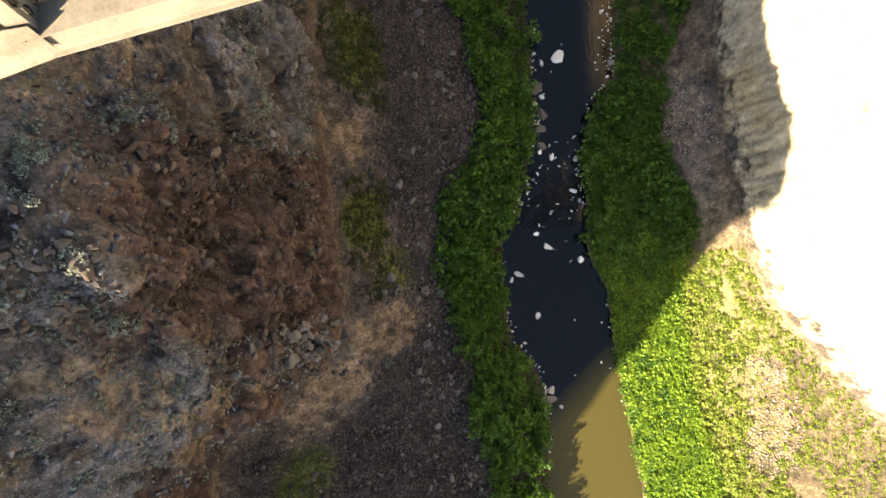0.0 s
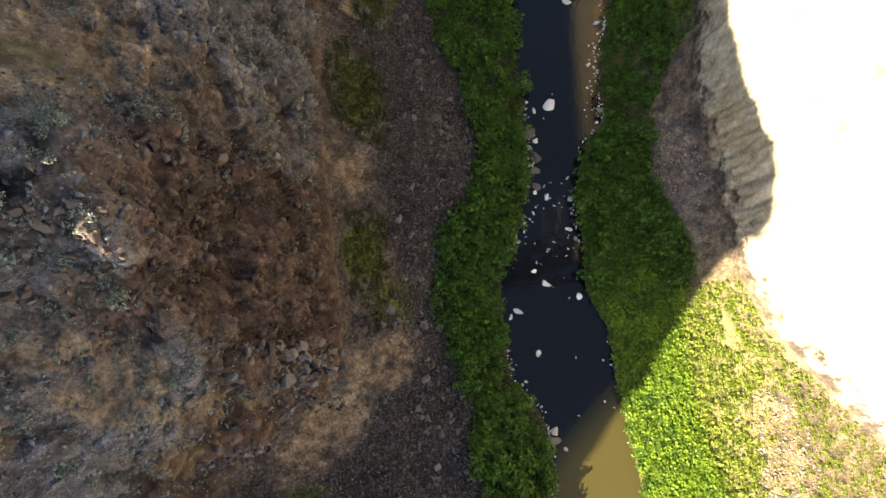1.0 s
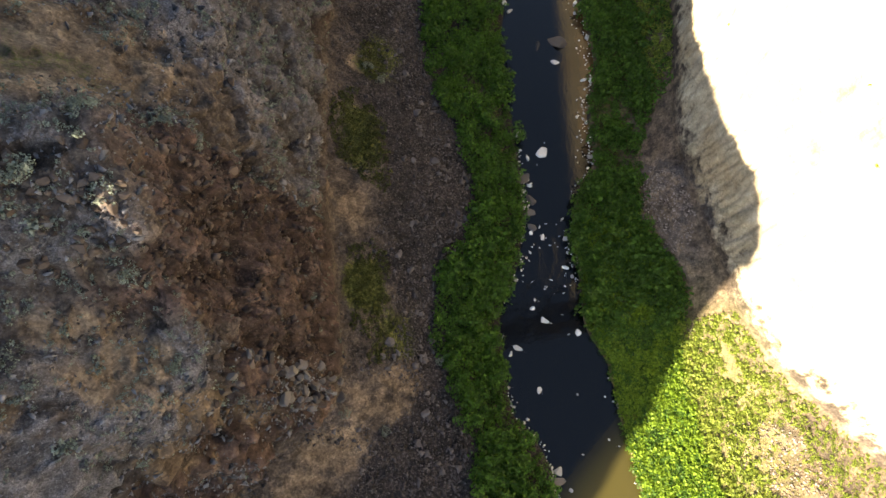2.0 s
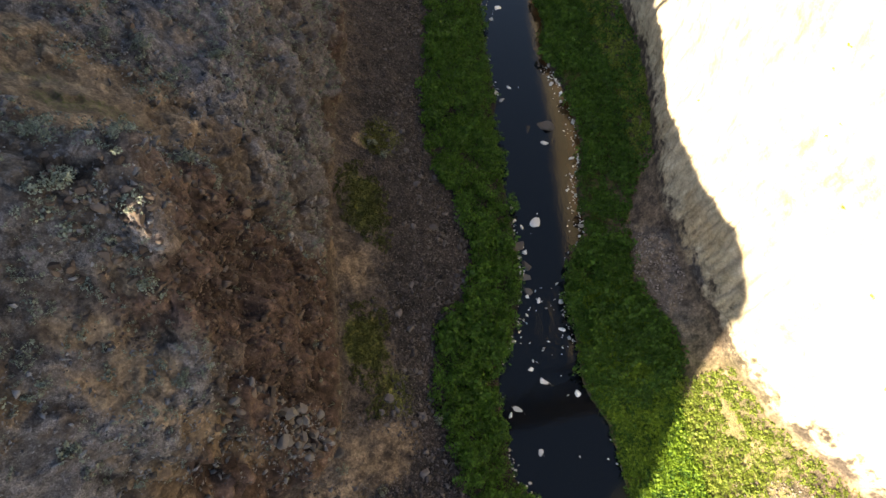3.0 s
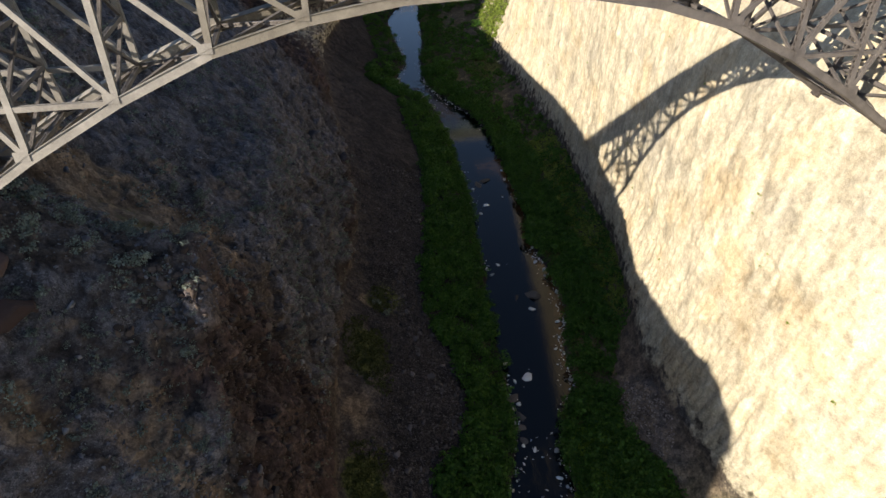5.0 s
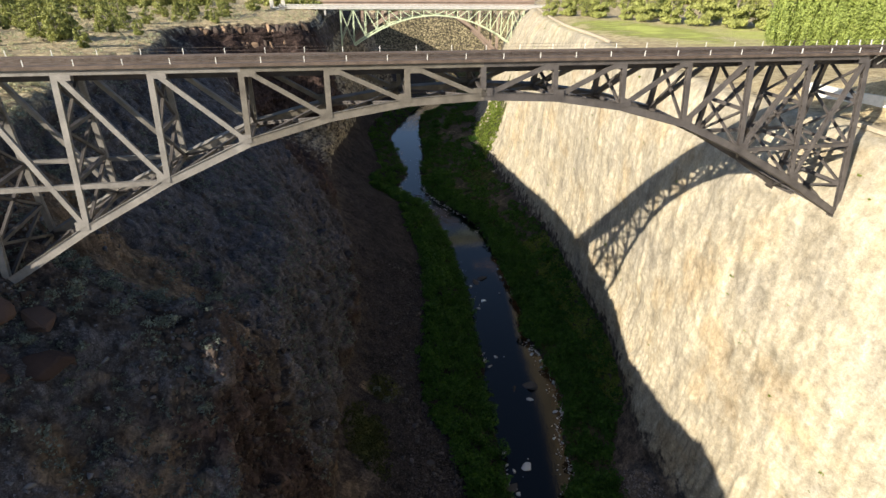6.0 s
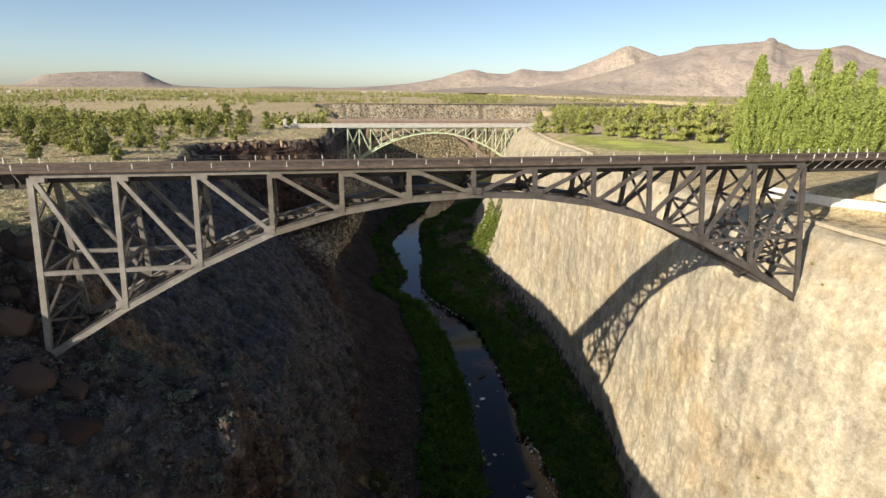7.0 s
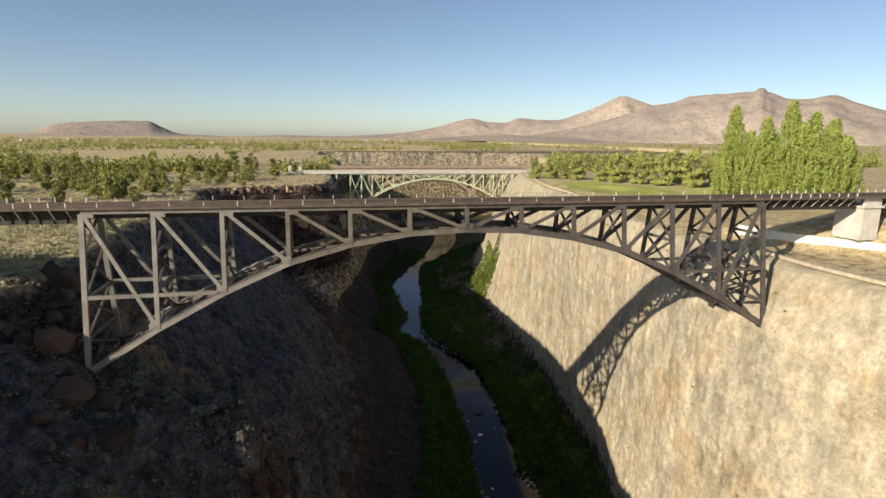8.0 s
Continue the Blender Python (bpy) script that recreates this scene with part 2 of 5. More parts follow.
STONE = stony("river_stone", (0.2, 0.195, 0.19), (0.72, 0.71, 0.69))
TALUS = stony("talus_stone", (0.009, 0.0082, 0.0084), (0.115, 0.103, 0.104))
GREY_STONE = stony("lichened_grey_stone", (0.01, 0.0098, 0.0105), (0.2, 0.197, 0.205), 0.9)
SCREE = stony("pinkish_scree", (0.07, 0.056, 0.048), (0.28, 0.235, 0.205))
BASALT = stony("brown_basalt", (0.022, 0.0155, 0.0128), (0.118, 0.09, 0.074), 0.9)
COLUMN = stony("orange_basalt", (0.09, 0.055, 0.036), (0.38, 0.26, 0.17), 0.9)
OUTCROP = stony("grey_outcrop_stone", (0.03, 0.027, 0.026), (0.145, 0.13, 0.12), 0.9)
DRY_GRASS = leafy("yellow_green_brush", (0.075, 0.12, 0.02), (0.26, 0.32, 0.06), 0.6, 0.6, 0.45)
# a brighter copy of the bank willow, its sunlight put into the leaf colour
LIT_WILLOW = leafy("sunlit_bank_willow", (0.07, 0.14, 0.015), (0.22, 0.34, 0.04), 0.6, 0.5, 0.5)
BOULDER = stony("reddish_boulder", (0.035, 0.022, 0.018), (0.115, 0.077, 0.063), 0.9)
POCKET_GRASS = leafy("pocket_grass", (0.012, 0.022, 0.004), (0.085, 0.092, 0.022))
BARK = simple("grey_bark", (0.1, 0.085, 0.07), (0.3, 0.26, 0.21), 2.0, 0.9, 0, 0.5, 0.03)
SHRUB = leafy("bank_willow_leaves", (0.010, 0.034, 0.008), (0.085, 0.19, 0.026), 0.6, 0.5, 0.45)
SAGE = leafy("sagebrush_leaves", (0.05, 0.062, 0.05), (0.22, 0.25, 0.2))
RIM_SAGE = leafy("dry_rim_brush", (0.2, 0.2, 0.11), (0.56, 0.54, 0.34))
JUNIPER = leafy("juniper_foliage", (0.05, 0.067, 0.018), (0.46, 0.47, 0.145), 0.6, 0.5)
LAWN_TREE = leafy("lawn_tree_leaves", (0.17, 0.2, 0.05), (0.52, 0.53, 0.18), 0.6, 0.35)
POPLAR = leafy("poplar_leaves", (0.13, 0.18, 0.04), (0.47, 0.54, 0.155), 0.6, 0.4)

# ---- canyon ----
def curve(*pairs):
    """A smooth function through (y, value) pairs, with no overshoot."""
    a = np.array(pairs, float)
    x, v = a[:, 0], a[:, 1]
    if len(x) == 1:
        return lambda y: np.full_like(np.asarray(y, float), v[0])
    h, d = np.diff(x), np.diff(v) / np.diff(x)
    s = np.zeros_like(v)
    s[0], s[-1] = d[0], d[-1]
    same = d[1:] * d[:-1] > 0
    w1, w2 = 2 * h[1:] + h[:-1], h[1:] + 2 * h[:-1]
    s[1:-1][same] = ((w1 + w2)[same]) / (w1[same] / d[:-1][same] + w2[same] / d[1:][same])

    def f(y):
        y = np.clip(np.asarray(y, float), x[0], x[-1])
        i = np.clip(np.searchsorted(x, y) - 1, 0, len(h) - 1)
        t = (y - x[i]) / h[i]
        return ((1 + 2 * t) * (1 - t) ** 2 * v[i] + t * (1 - t) ** 2 * h[i] * s[i]
                + t * t * (3 - 2 * t) * v[i + 1] + t * t * (t - 1) * h[i] * s[i + 1])
    return f


def lattice(i, j, k, seed):
    h = (i * 374761393 + j * 668265263 + k * 2147483647 + seed * 144665) & 0xFFFFFFFF
    h = ((h ^ (h >> 13)) * 1274126177) & 0xFFFFFFFF
    return ((h ^ (h >> 16)) & 0xFFFF) / 65535.0


def vnoise(p, seed=0):
    """Smooth noise in 0..1 at points p (n, 3)."""
    i = np.floor(p).astype(np.int64)
    f = p - i
    u = f * f * (3 - 2 * f)
    r = 0
    for a in (0, 1):
        for b in (0, 1):
            for c in (0, 1):
                w = (u[..., 0] if a else 1 - u[..., 0]) * (u[..., 1] if b else 1 - u[..., 1]) * (u[..., 2] if c else 1 - u[..., 2])
                r = r + w * lattice(i[..., 0] + a, i[..., 1] + b, i[..., 2] + c, seed)
    return r


def fbm(p, octaves=4, seed=0, gain=0.5):
    r, a, t = 0, 1.0, 0
    for o in range(octaves):
        r = r + a * (vnoise(p * 2.0 ** o, seed + o) - 0.5)
        t, a = t + a, a * gain
    return r / t


def worley(p, seed=0):
    """Blocks: distance to the nearest cell centre, and a random tone for that cell."""
    i = np.floor(p).astype(np.int64)
    best = np.full(p.shape[:-1], 9.0)
    tone = np.zeros(p.shape[:-1])
    for a in (-1, 0, 1):
        for b in (-1, 0, 1):
            for c in (-1, 0, 1):
                q = i + (a, b, c)
                o = np.stack([lattice(q[..., 0], q[..., 1], q[..., 2], seed + k) for k in (1, 2, 3)], -1)
                d = ((q + o - p) ** 2).sum(-1)
                m = d < best
                best = np.where(m, d, best)
                tone = np.where(m, lattice(q[..., 0], q[..., 1], q[..., 2], seed + 9), tone)
    return np.sqrt(best), tone


def grid_mesh(name, pts, material, layers=None, smooth=True):
    """One sheet from a grid of points (rows, columns, 3), with float layers on its vertices."""
    ny, nu = pts.shape[:2]
    idx = np.arange(ny * nu).reshape(ny, nu)
    q = np.stack([idx[:-1, :-1], idx[:-1, 1:], idx[1:, 1:], idx[1:, :-1]], -1).reshape(-1, 4)
    me = bpy.data.meshes.new(name)
    me.vertices.add(ny * nu)
    me.vertices.foreach_set("co", pts.reshape(-1).astype(np.float32))
    me.loops.add(q.size)
    me.loops.foreach_set("vertex_index", q.reshape(-1).astype(np.int32))
    me.polygons.add(len(q))
    me.polygons.foreach_set("loop_start", np.arange(0, q.size, 4, dtype=np.int32))
    me.polygons.foreach_set("use_smooth", np.full(len(q), smooth))
    for k, v in (layers or {}).items():
        me.attributes.new(k, 'FLOAT', 'POINT').data.foreach_set("value", np.clip(v, 0, 1).reshape(-1).astype(np.float32))
    me.materials.append(material)
    me.update(calc_edges=True)
    return new(name, me)


def tail(o):
    return [(417, -4 + o), (520, -5 + o), (640, -22 + o), (690, -16 + o), (702, 60 + o), (716, 190 + o), (735, 330 + o), (860, 560 + o)]


YS = np.concatenate([np.geomspace(-420, -190, 8), np.arange(-184, -73, 3.0), np.arange(-72, 60, 0.42), np.arange(60, 118, 0.6), np.arange(118, 196, 1.3), np.arange(196, 232, 0.7), np.arange(232, 260, 1.3), np.arange(260, 480, 3.0), np.arange(480, 860, 9.0), np.geomspace(870, 4950, 26)])

# plan of the river and of each brow and foot of the two walls: x, and height, by y
river_l = curve((-420, -60), (-140, -14), (-75, 2), (-52, 5.2), (-37, 7.6), (-30, 6.2), (-25, 3.4), (-17, 3.9), (-7.6, 5.2), (2, 11.3), (15.4, 15.5), (25, 16.8), (34.6, 17.6),
                (47, 18.1), (63, 22.6), (78, 24.1), (105, 28.1), (131, 29.5), (150, 31), (178, 30), (207, 17.9), (238, 26.8), (294, 26.3), (356, 45.7), (417, 73), (520, 100), (640, 105), (690, 130), (716, 300), (735, 430), (860, 660))
river_r = curve((-420, -40), (-140, 8), (-75, 22.8), (-57, 23.2), (-42, 22.9), (-33, 23.1), (-21, 23.8), (-12, 21.7), (-2.3, 23), (10.3, 25.4), (21, 33), (31.6, 34.8),
                (44, 39.8), (56, 41.2), (63, 41.4), (75, 40.2), (89, 43.7), (120, 46), (150, 47.7), (164, 45.4), (181, 39.6), (204, 32.8), (232, 35.2), (265, 41.7), (355, 56.7), (403, 88), (520, 125), (640, 135), (690, 170), (716, 330), (735, 460), (860, 690))
bush_l = curve((-420, -80), (-140, -32), (-50, -5), (-34, -5), (-19, -5.3), (-10.5, -7.8), (-0.7, -4.9), (16, 5.5), (28.6, 5.8), (36.4, 3.1), (47, 2), (80, 9), (131, 15), (178, 14), (207, 4), (238, 12), (294, 12), (356, 30), (417, 55), (520, 80), (640, 84), (690, 105), (716, 275), (735, 410), (860, 640))
base_l = curve((-420, -150), (-140, -75), (-60, -50), (-38, -48), (-32, -45), (-25, -36), (-18, -25.5), (-11, -23.1), (-5, -22.4), (7, -21.6), (18, -20.6), (27, -19.6), (35, -18.6), (60, -14), (88, -11),
               (140, -14), (200, -14), (250, -4), (300, 6), (356, 16), *tail(48))
base_lz = curve((-420, 15), (-40, 14.5), (-19, 13.5), (-8, 15), (7, 14.5), (18, 17.5), (35, 18), (60, 16), (88, 18), (140, 20), (300, 16))
mid_l = curve((-420, -170), (-140, -95), (-60, -66), (-38, -58), (-30, -46), (-22, -34), (-15, -28.6), (-7, -28.8), (1, -27.8), (14, -26.2), (25, -22.5), (40, -21), (60, -20), (88, -19.5),
              (140, -27), (185, -44), (200, -42), (210, -36), (222, -10), (250, -5), (300, 0), (356, 10), *tail(36))
mid_lz = curve((-420, 24), (-128, 24), (-112, 39), (-30, 39), (-15, 38), (1, 41.5), (14, 37), (25, 34), (40, 38), (60, 33), (88, 30), (140, 42))
top_l = curve((-420, -190), (-140, -112), (-60, -76), (-38, -64), (-30, -48), (-22, -37), (-16, -30.8), (-10, -32), (-4, -32.4), (2, -33.6), (10, -31), (17, -29), (29, -28.7), (45, -28), (60, -28), (88, -30),
              (140, -40), (185, -54), (201, -52), (211, -44), (224, -15), (250, -9), (300, -4), (356, 6), *tail(26))
top_lz = curve((-420, 36), (-128, 36), (-112, 56), (-60, 56), (-30, 51), (-16, 50), (-10, 54), (-4, 62.6), (0.5, 65.8), (2.4, 66.2), (6, 57.5), (10, 52.5), (17, 48), (29, 48.7), (45, 52.7), (60, 50), (88, 48), (140, 58), (250, 62))
bench_l = curve((-420, -210), (-140, -125), (-60, -82), (-38, -70), (-30, -56), (-16, -40), (-11, -40.4), (-3, -40), (2, -41), (10, -38), (22, -38.3), (41, -41), (60, -42), (88, -45), (140, -50),
                (185, -62), (202, -60), (212, -50), (225, -19), (250, -12), (300, -7), (356, 3), *tail(16))
bench_lz = curve((-420, 50), (-128, 50), (-112, 68), (-60, 68), (-30, 62), (-16, 56), (-11, 60), (-3, 67.8), (2, 67.8), (8, 61), (22, 56.2), (41, 59), (60, 60.5), (88, 63), (140, 68), (250, 71))
upper_l = curve((-420, -230), (-140, -140), (-60, -90), (-38, -76), (-30, -64), (-11, -48.8), (0, -50), (20, -48.6), (41, -52), (88, -55), (140, -60), (185, -68), (203, -66), (213, -55), (226, -22), (250, -14), (300, -10), (356, 0), *tail(10))
upper_lz = curve((-420, 64), (-128, 64), (-112, 77), (-60, 77), (-30, 72), (-11, 69), (0, 73.6), (20, 64.5), (41, 69), (88, 73), (140, 75), (250, 77))
rim_l = curve((-420, -430), (-170, -169), (-158, -165.4), (-152.7, -163.7), (-146.8, -161.1), (-136.6, -147.3), (-103, -108), (-84, -83), (-71, -76), (-60, -80.5), (-45, -80), (-20, -70), (0, -62), (23, -60), (40, -62), (88, -63), (144, -66), (185, -74), (204, -72), (214, -60), (227, -25), (250, -16), (300, -13), (356, -3), *tail(0))
rim_lz = curve((-420, 85), (-112, 85.2), (-92, 86.8), (-60, 86.8), (-46, 86), (-37, 85), (-31, 84.0), (-25, 85), (0, 85.5), (40, 86), (88, 84), (144, 82.5), (250, 79.5), (420, 80), (700, 84))

bush_r = curve((-420, 5), (-140, 40), (-60, 36), (-40, 34), (-20, 36), (-9, 40), (5.3, 36.5), (20, 42), (29, 46), (50, 51), (75, 53), (120, 57), (150, 58), (200, 45), (232, 47), (265, 54), (355, 70), (403, 100), (520, 180), (860, 690))
base_r = curve((-420, 60), (-140, 100), (-75, 80), (-52, 64), (-35, 53.5), (-25, 47.5), (-12, 45), (0, 45.5), (12, 45.5), (22, 47), (34, 51), (58, 58.5), (89, 62), (122, 67), (170, 68), (213, 69), (265, 76), (300, 84), (355, 100), (403, 125), (520, 190), (640, 230), (700, 330), (735, 560), (860, 800))
low_r = curve((-420, 66), (-140, 108), (-75, 86), (-52, 69), (-35, 57), (-25, 50), (-12, 47), (0, 47.2), (12, 47.4), (22, 49), (34, 52), (58, 57.8), (89, 62), (122, 68), (170, 71), (213, 74), (265, 84), (300, 93), (355, 110), (403, 135), (520, 203), (640, 243), (700, 343), (735, 575), (860, 815))
mid_r = curve((-420, 74), (-140, 116), (-75, 92), (-52, 73), (-35, 60), (-16, 51.4), (-4, 49.3), (11, 49.6), (30, 52.6), (54, 56), (90, 62.5), (122, 69), (170, 75), (213, 82), (265, 95), (300, 104), (355, 121), (403, 146), (520, 217), (640, 257), (700, 357), (735, 590), (860, 830))
shelf_r = curve((-420, 76), (-140, 118), (-75, 94), (-52, 75), (-35, 61), (-16, 52.4), (-4, 50.4), (11, 51.4), (30, 54.2), (54, 57.2), (90, 63.5), (122, 70), (170, 77), (213, 86), (265, 101), (300, 111), (355, 129), (403, 154), (520, 225), (640, 265), (700, 365), (735, 600), (860, 840))
rim_r = curve((-420, 82), (-140, 124), (-75, 100), (-52, 80), (-35, 66), (-17, 57.5), (-4, 56.5), (7, 57.5), (30, 58), (54, 60), (90, 66), (122, 73), (170, 81), (213, 92), (265, 107), (300, 118), (355, 137), (403, 162), (520, 233), (640, 273), (700, 373), (735, 610), (860, 850))
wall_r = curve((-420, 90.7), (-140, 132), (-75, 108), (-52, 92), (-30, 83), (-12, 80), (-2.3, 76.9), (14.4, 67.4), (26, 66.2), (54, 68.7), (90, 74.7), (122, 81.7), (170, 89.7), (213, 100.7), (265, 115.7), (300, 126.7), (355, 145.7), (403, 170.7), (520, 241.7), (640, 281.7), (700, 381.7), (735, 618.7), (860, 858.7))
heap_r = curve((-420, 1), (-30, 1), (-14, 6.0), (-4, 9.0), (10, 9.0), (20, 4.0), (34, 1), (5000, 0.5))
fill_r = curve((-420, 0.8), (-40, 0.9), (-25, 2.6), (15, 3.4), (24, 2.6), (34, 0.8), (80, 0.5), (5000, 0.5))

C = lambda v: curve((0, v))
off = lambda f, d: (lambda y: f(y) + d)
grow_l = lambda f, d: (lambda y: f(y) - d * (1 + np.clip(y - 300, 0, 5000) / 900))
grow_r = lambda f, d: (lambda y: f(y) + d * (1 + np.clip(y - 300, 0, 5000) / 900))

# each line: x, height, cells to the next line, roughness, then how much grey, brown, talus, pale, tan, green
LEFT = [
    (off(river_l, 3.0), C(-1.5), 4, 0.05, 0, 0, 1, 0, 0, 0),
    (river_l, C(0.25), 5, 0.25, 0, 0, 1, 0, 0, 0.2),
    (off(river_l, -3.0), C(1.6), 14, 0.3, 0, 0, 0.9, 0, 0, 0.5),
    (bush_l, curve((0, 5.0)), 34, 0.35, 0, 0, 1, 0, 0.0, 0),
    (base_l, base_lz, 8, 0.6, 0.2, 0.1, 0.45, 0, 0.1, 0.1),
    (lambda y: base_l(y) * 0.9 + mid_l(y) * 0.1, lambda y: base_lz(y) * 0.74 + mid_lz(y) * 0.26, 48, 1.5, 0, 1, 0, 0, 0, 0),
    (mid_l, mid_lz, 50, 1.7, 0.1, 0.95, 0, 0, 0, 0),
    (top_l, top_lz, 36, 1.2, 0.45, 0.45, 0, 0, 0, 0),
    (bench_l, bench_lz, 30, 0.8, 0.4, 0.1, 0, 0, 0.35, 0.08),
    (upper_l, upper_lz, 34, 1.0, 0.4, 0.4, 0, 0, 0.2, 0.05),
    (off(rim_l, 2.0), lambda y: rim_lz(y) - 4, 6, 1.2, 0.3, 0.7, 0, 0, 0.1, 0),
    (rim_l, rim_lz, 6, 0.8, 0.2, 0.2, 0, 0, 0.6, 0.1),
    (grow_l(rim_l, 12), off(rim_lz, 0.4), 10, 0.5, 0.0, 0, 0, 0, 1.0, 0.05),
    (grow_l(rim_l, 60), off(rim_lz, 0.8), 8, 0.6, 0.0, 0, 0, 0, 1.0, 0.1),
    (grow_l(rim_l, 200), off(rim_lz, 1.0), 8, 1.0, 0, 0, 0, 0, 1.0, 0.12),
    (grow_l(rim_l, 700), off(rim_lz, 1.0), 6, 1.0, 0, 0, 0, 0, 1.0, 0.2),
    (grow_l(rim_l, 2500), C(86), 1, 1.0, 0, 0, 0, 0, 1.0, 0.2),
]
RIGHT = [
    (off(river_r, -3.0), C(-1.2), 4, 0.05, 0, 0, 1, 0, 0, 0),
    (river_r, C(0.2), 4, 0.2, 0, 0, 0.8, 0, 0, 0.3),
    (off(river_r, 2.0), C(1.0), 14, 0.3, 0, 0, 0.4, 0, 0, 0.8),
    (bush_r, C(3.8), 26, 0.4, 0.1, 0, 0.3, 0, 0.35, 0.55),
    (base_r, C(9.0), 18, 0.6, 0.35, 0.1, 0.0, 0.3, 0.2, 0.35),
    (low_r, C(22.0), 80, 0.7, 0, 0, 0, 1, 0, 0),
    (mid_r, C(60.0), 30, 0.65, 0, 0, 0, 1, 0, 0),
    (shelf_r, C(74.0), 16, 0.8, 0, 0, 0, 0.9, 0.1, 0.03),
    (rim_r, curve((0, 84.6), (250, 82), (350, 80)), 6, 0.5, 0, 0, 0, 0.95, 0.35, 0.03),
    (off(wall_r, -0.1), curve((0, 85.0), (250, 82), (350, 80)), 2, 0.15, 0, 0, 0, 0, 1, 0.05),
    (off(wall_r, 0.6), lambda y: curve((0, 85.0), (250, 82), (350, 80))(y) + fill_r(y), 10, 0.2, 0, 0, 0, 0, 1.1, 0.0),
    (grow_r(rim_r, 31), lambda y: curve((0, 85.6), (250, 82), (350, 80.5))(y) + heap_r(y), 10, 0.3, 0, 0, 0, 0, 1.0, 0.08),
    (grow_r(rim_r, 90), curve((0, 86.5), (250, 83), (350, 81)), 8, 0.5, 0, 0, 0, 0, 1.0, 0.15),
    (grow_r(rim_r, 250), curve((0, 87), (250, 84), (350, 82)), 8, 0.8, 0, 0, 0, 0, 1.0, 0.2),
    (grow_r(rim_r, 800), C(85.5), 6, 1.0, 0, 0, 0, 0, 1.0, 0.2),
    (grow_r(rim_r, 2600), C(87), 1, 1.0, 0, 0, 0, 0, 1.0, 0.2),
]
NAMES = ("grey", "brown", "talus", "pale", "tan", "green")


def sheet(lines, flip):
    """Points and layers of one side of the canyon, from its lines."""
    X = np.stack([f[0](YS) for f in lines], 1)
    Z = np.stack([f[1](YS) * np.ones_like(YS) for f in lines], 1)
    n = [f[2] for f in lines[:-1]]
    u = np.concatenate([[i + k / c for k in range(c)] for i, c in enumerate(n)] + [[len(lines) - 1]])
    i = np.minimum(u.astype(int), len(lines) - 2)
    t = u - i
    mixed = lambda A: A[..., i] * (1 - t) + A[..., i + 1] * t
    P = np.stack([mixed(X), np.repeat(YS[:, None], len(u), 1), mixed(Z)], -1)
    for _ in range(2):
        P[:, 1:-1, 0::2] = P[:, 1:-1, 0::2] * 0.5 + 0.25 * (P[:, 2:, 0::2] + P[:, :-2, 0::2])
    amp = mixed(np.array([f[3] for f in lines], float))
    lay = {k: np.repeat(mixed(np.array([f[4 + j] for f in lines], float))[None], len(YS), 0) for j, k in enumerate(NAMES)}
    du, dv = np.gradient(P, axis=1), np.gradient(P, axis=0)
    N = np.cross(du, dv)
    N /= np.linalg.norm(N, axis=-1, keepdims=True) + 1e-9
    N *= np.sign(N[..., 2:3].mean()) or 1
    steep = 1 - np.abs(N[..., 2])
    Q = P.reshape(-1, 3)
    seed = 11 if flip else 3
    big = fbm(Q * 0.055, 3, seed).reshape(P.shape[:2])
    ridge = (0.25 - np.abs(fbm(Q * (0.11, 0.11, 0.03), 4, seed + 7))).reshape(P.shape[:2])
    fine = fbm(Q * 0.35, 4, seed + 20, 0.6).reshape(P.shape[:2])
    strata = fbm(Q * (0.05, 0.05, 0.4), 3, seed + 30).reshape(P.shape[:2])
    d = amp * (1.6 * big + steep * (2.2 * (ridge - 0.1) + 1.0 * strata) + 1.5 * fine)
    warp = np.stack([fbm(Q * 0.5, 2, seed + 40 + k) for k in (0, 2, 4)], -1) * 1.2
    if flip:
        f1, t1 = worley((Q + warp) * (0.22, 0.22, 0.075), seed + 50)
        f2, t2 = worley((Q + warp) * (0.7, 0.7, 0.3), seed + 60)
        k1, k2 = 0.3, 0.16
    else:
        f1, t1 = worley((Q + warp) * (0.30, 0.30, 0.17), seed + 50)
        f2, t2 = worley((Q + warp) * (0.85, 0.85, 0.6), seed + 60)
        k1, k2 = 1.5, 0.7
    if not flip:
        f0, t0 = worley((Q + 2.2 * warp) * (0.13, 0.13, 0.085) @ np.array([[1, 0, 0], [0.35, 1, 0], [0, 0, 1]]), seed + 47)
        slab = (2.6 * (t0 - 0.5) - 2.4 * (f0 - 0.5)).reshape(P.shape[:2]) * np.clip(lay["brown"] * 1.1, 0, 1) * np.clip(amp - 0.5, 0, 1)
        d = d + slab
    f1, t1, f2, t2 = (a.reshape(P.shape[:2]) for a in (f1, t1, f2, t2))
    arc = np.cumsum(np.linalg.norm(np.diff(P, axis=1, prepend=P[:, :1]), axis=-1), axis=1)
    run = np.stack([P[..., 1] * 0.42 + 1.2 * fbm(Q * 0.2, 2, seed + 81).reshape(P.shape[:2]), arc * 0.055, 0 * arc], -1).reshape(-1, 3)
    flutes = (0.2 - np.abs(fbm(run, 4, seed + 83, 0.6))).reshape(P.shape[:2])
    d = d + np.clip(amp - 0.5, 0, 1) * steep * (3.4 if not flip else 1.2) * flutes
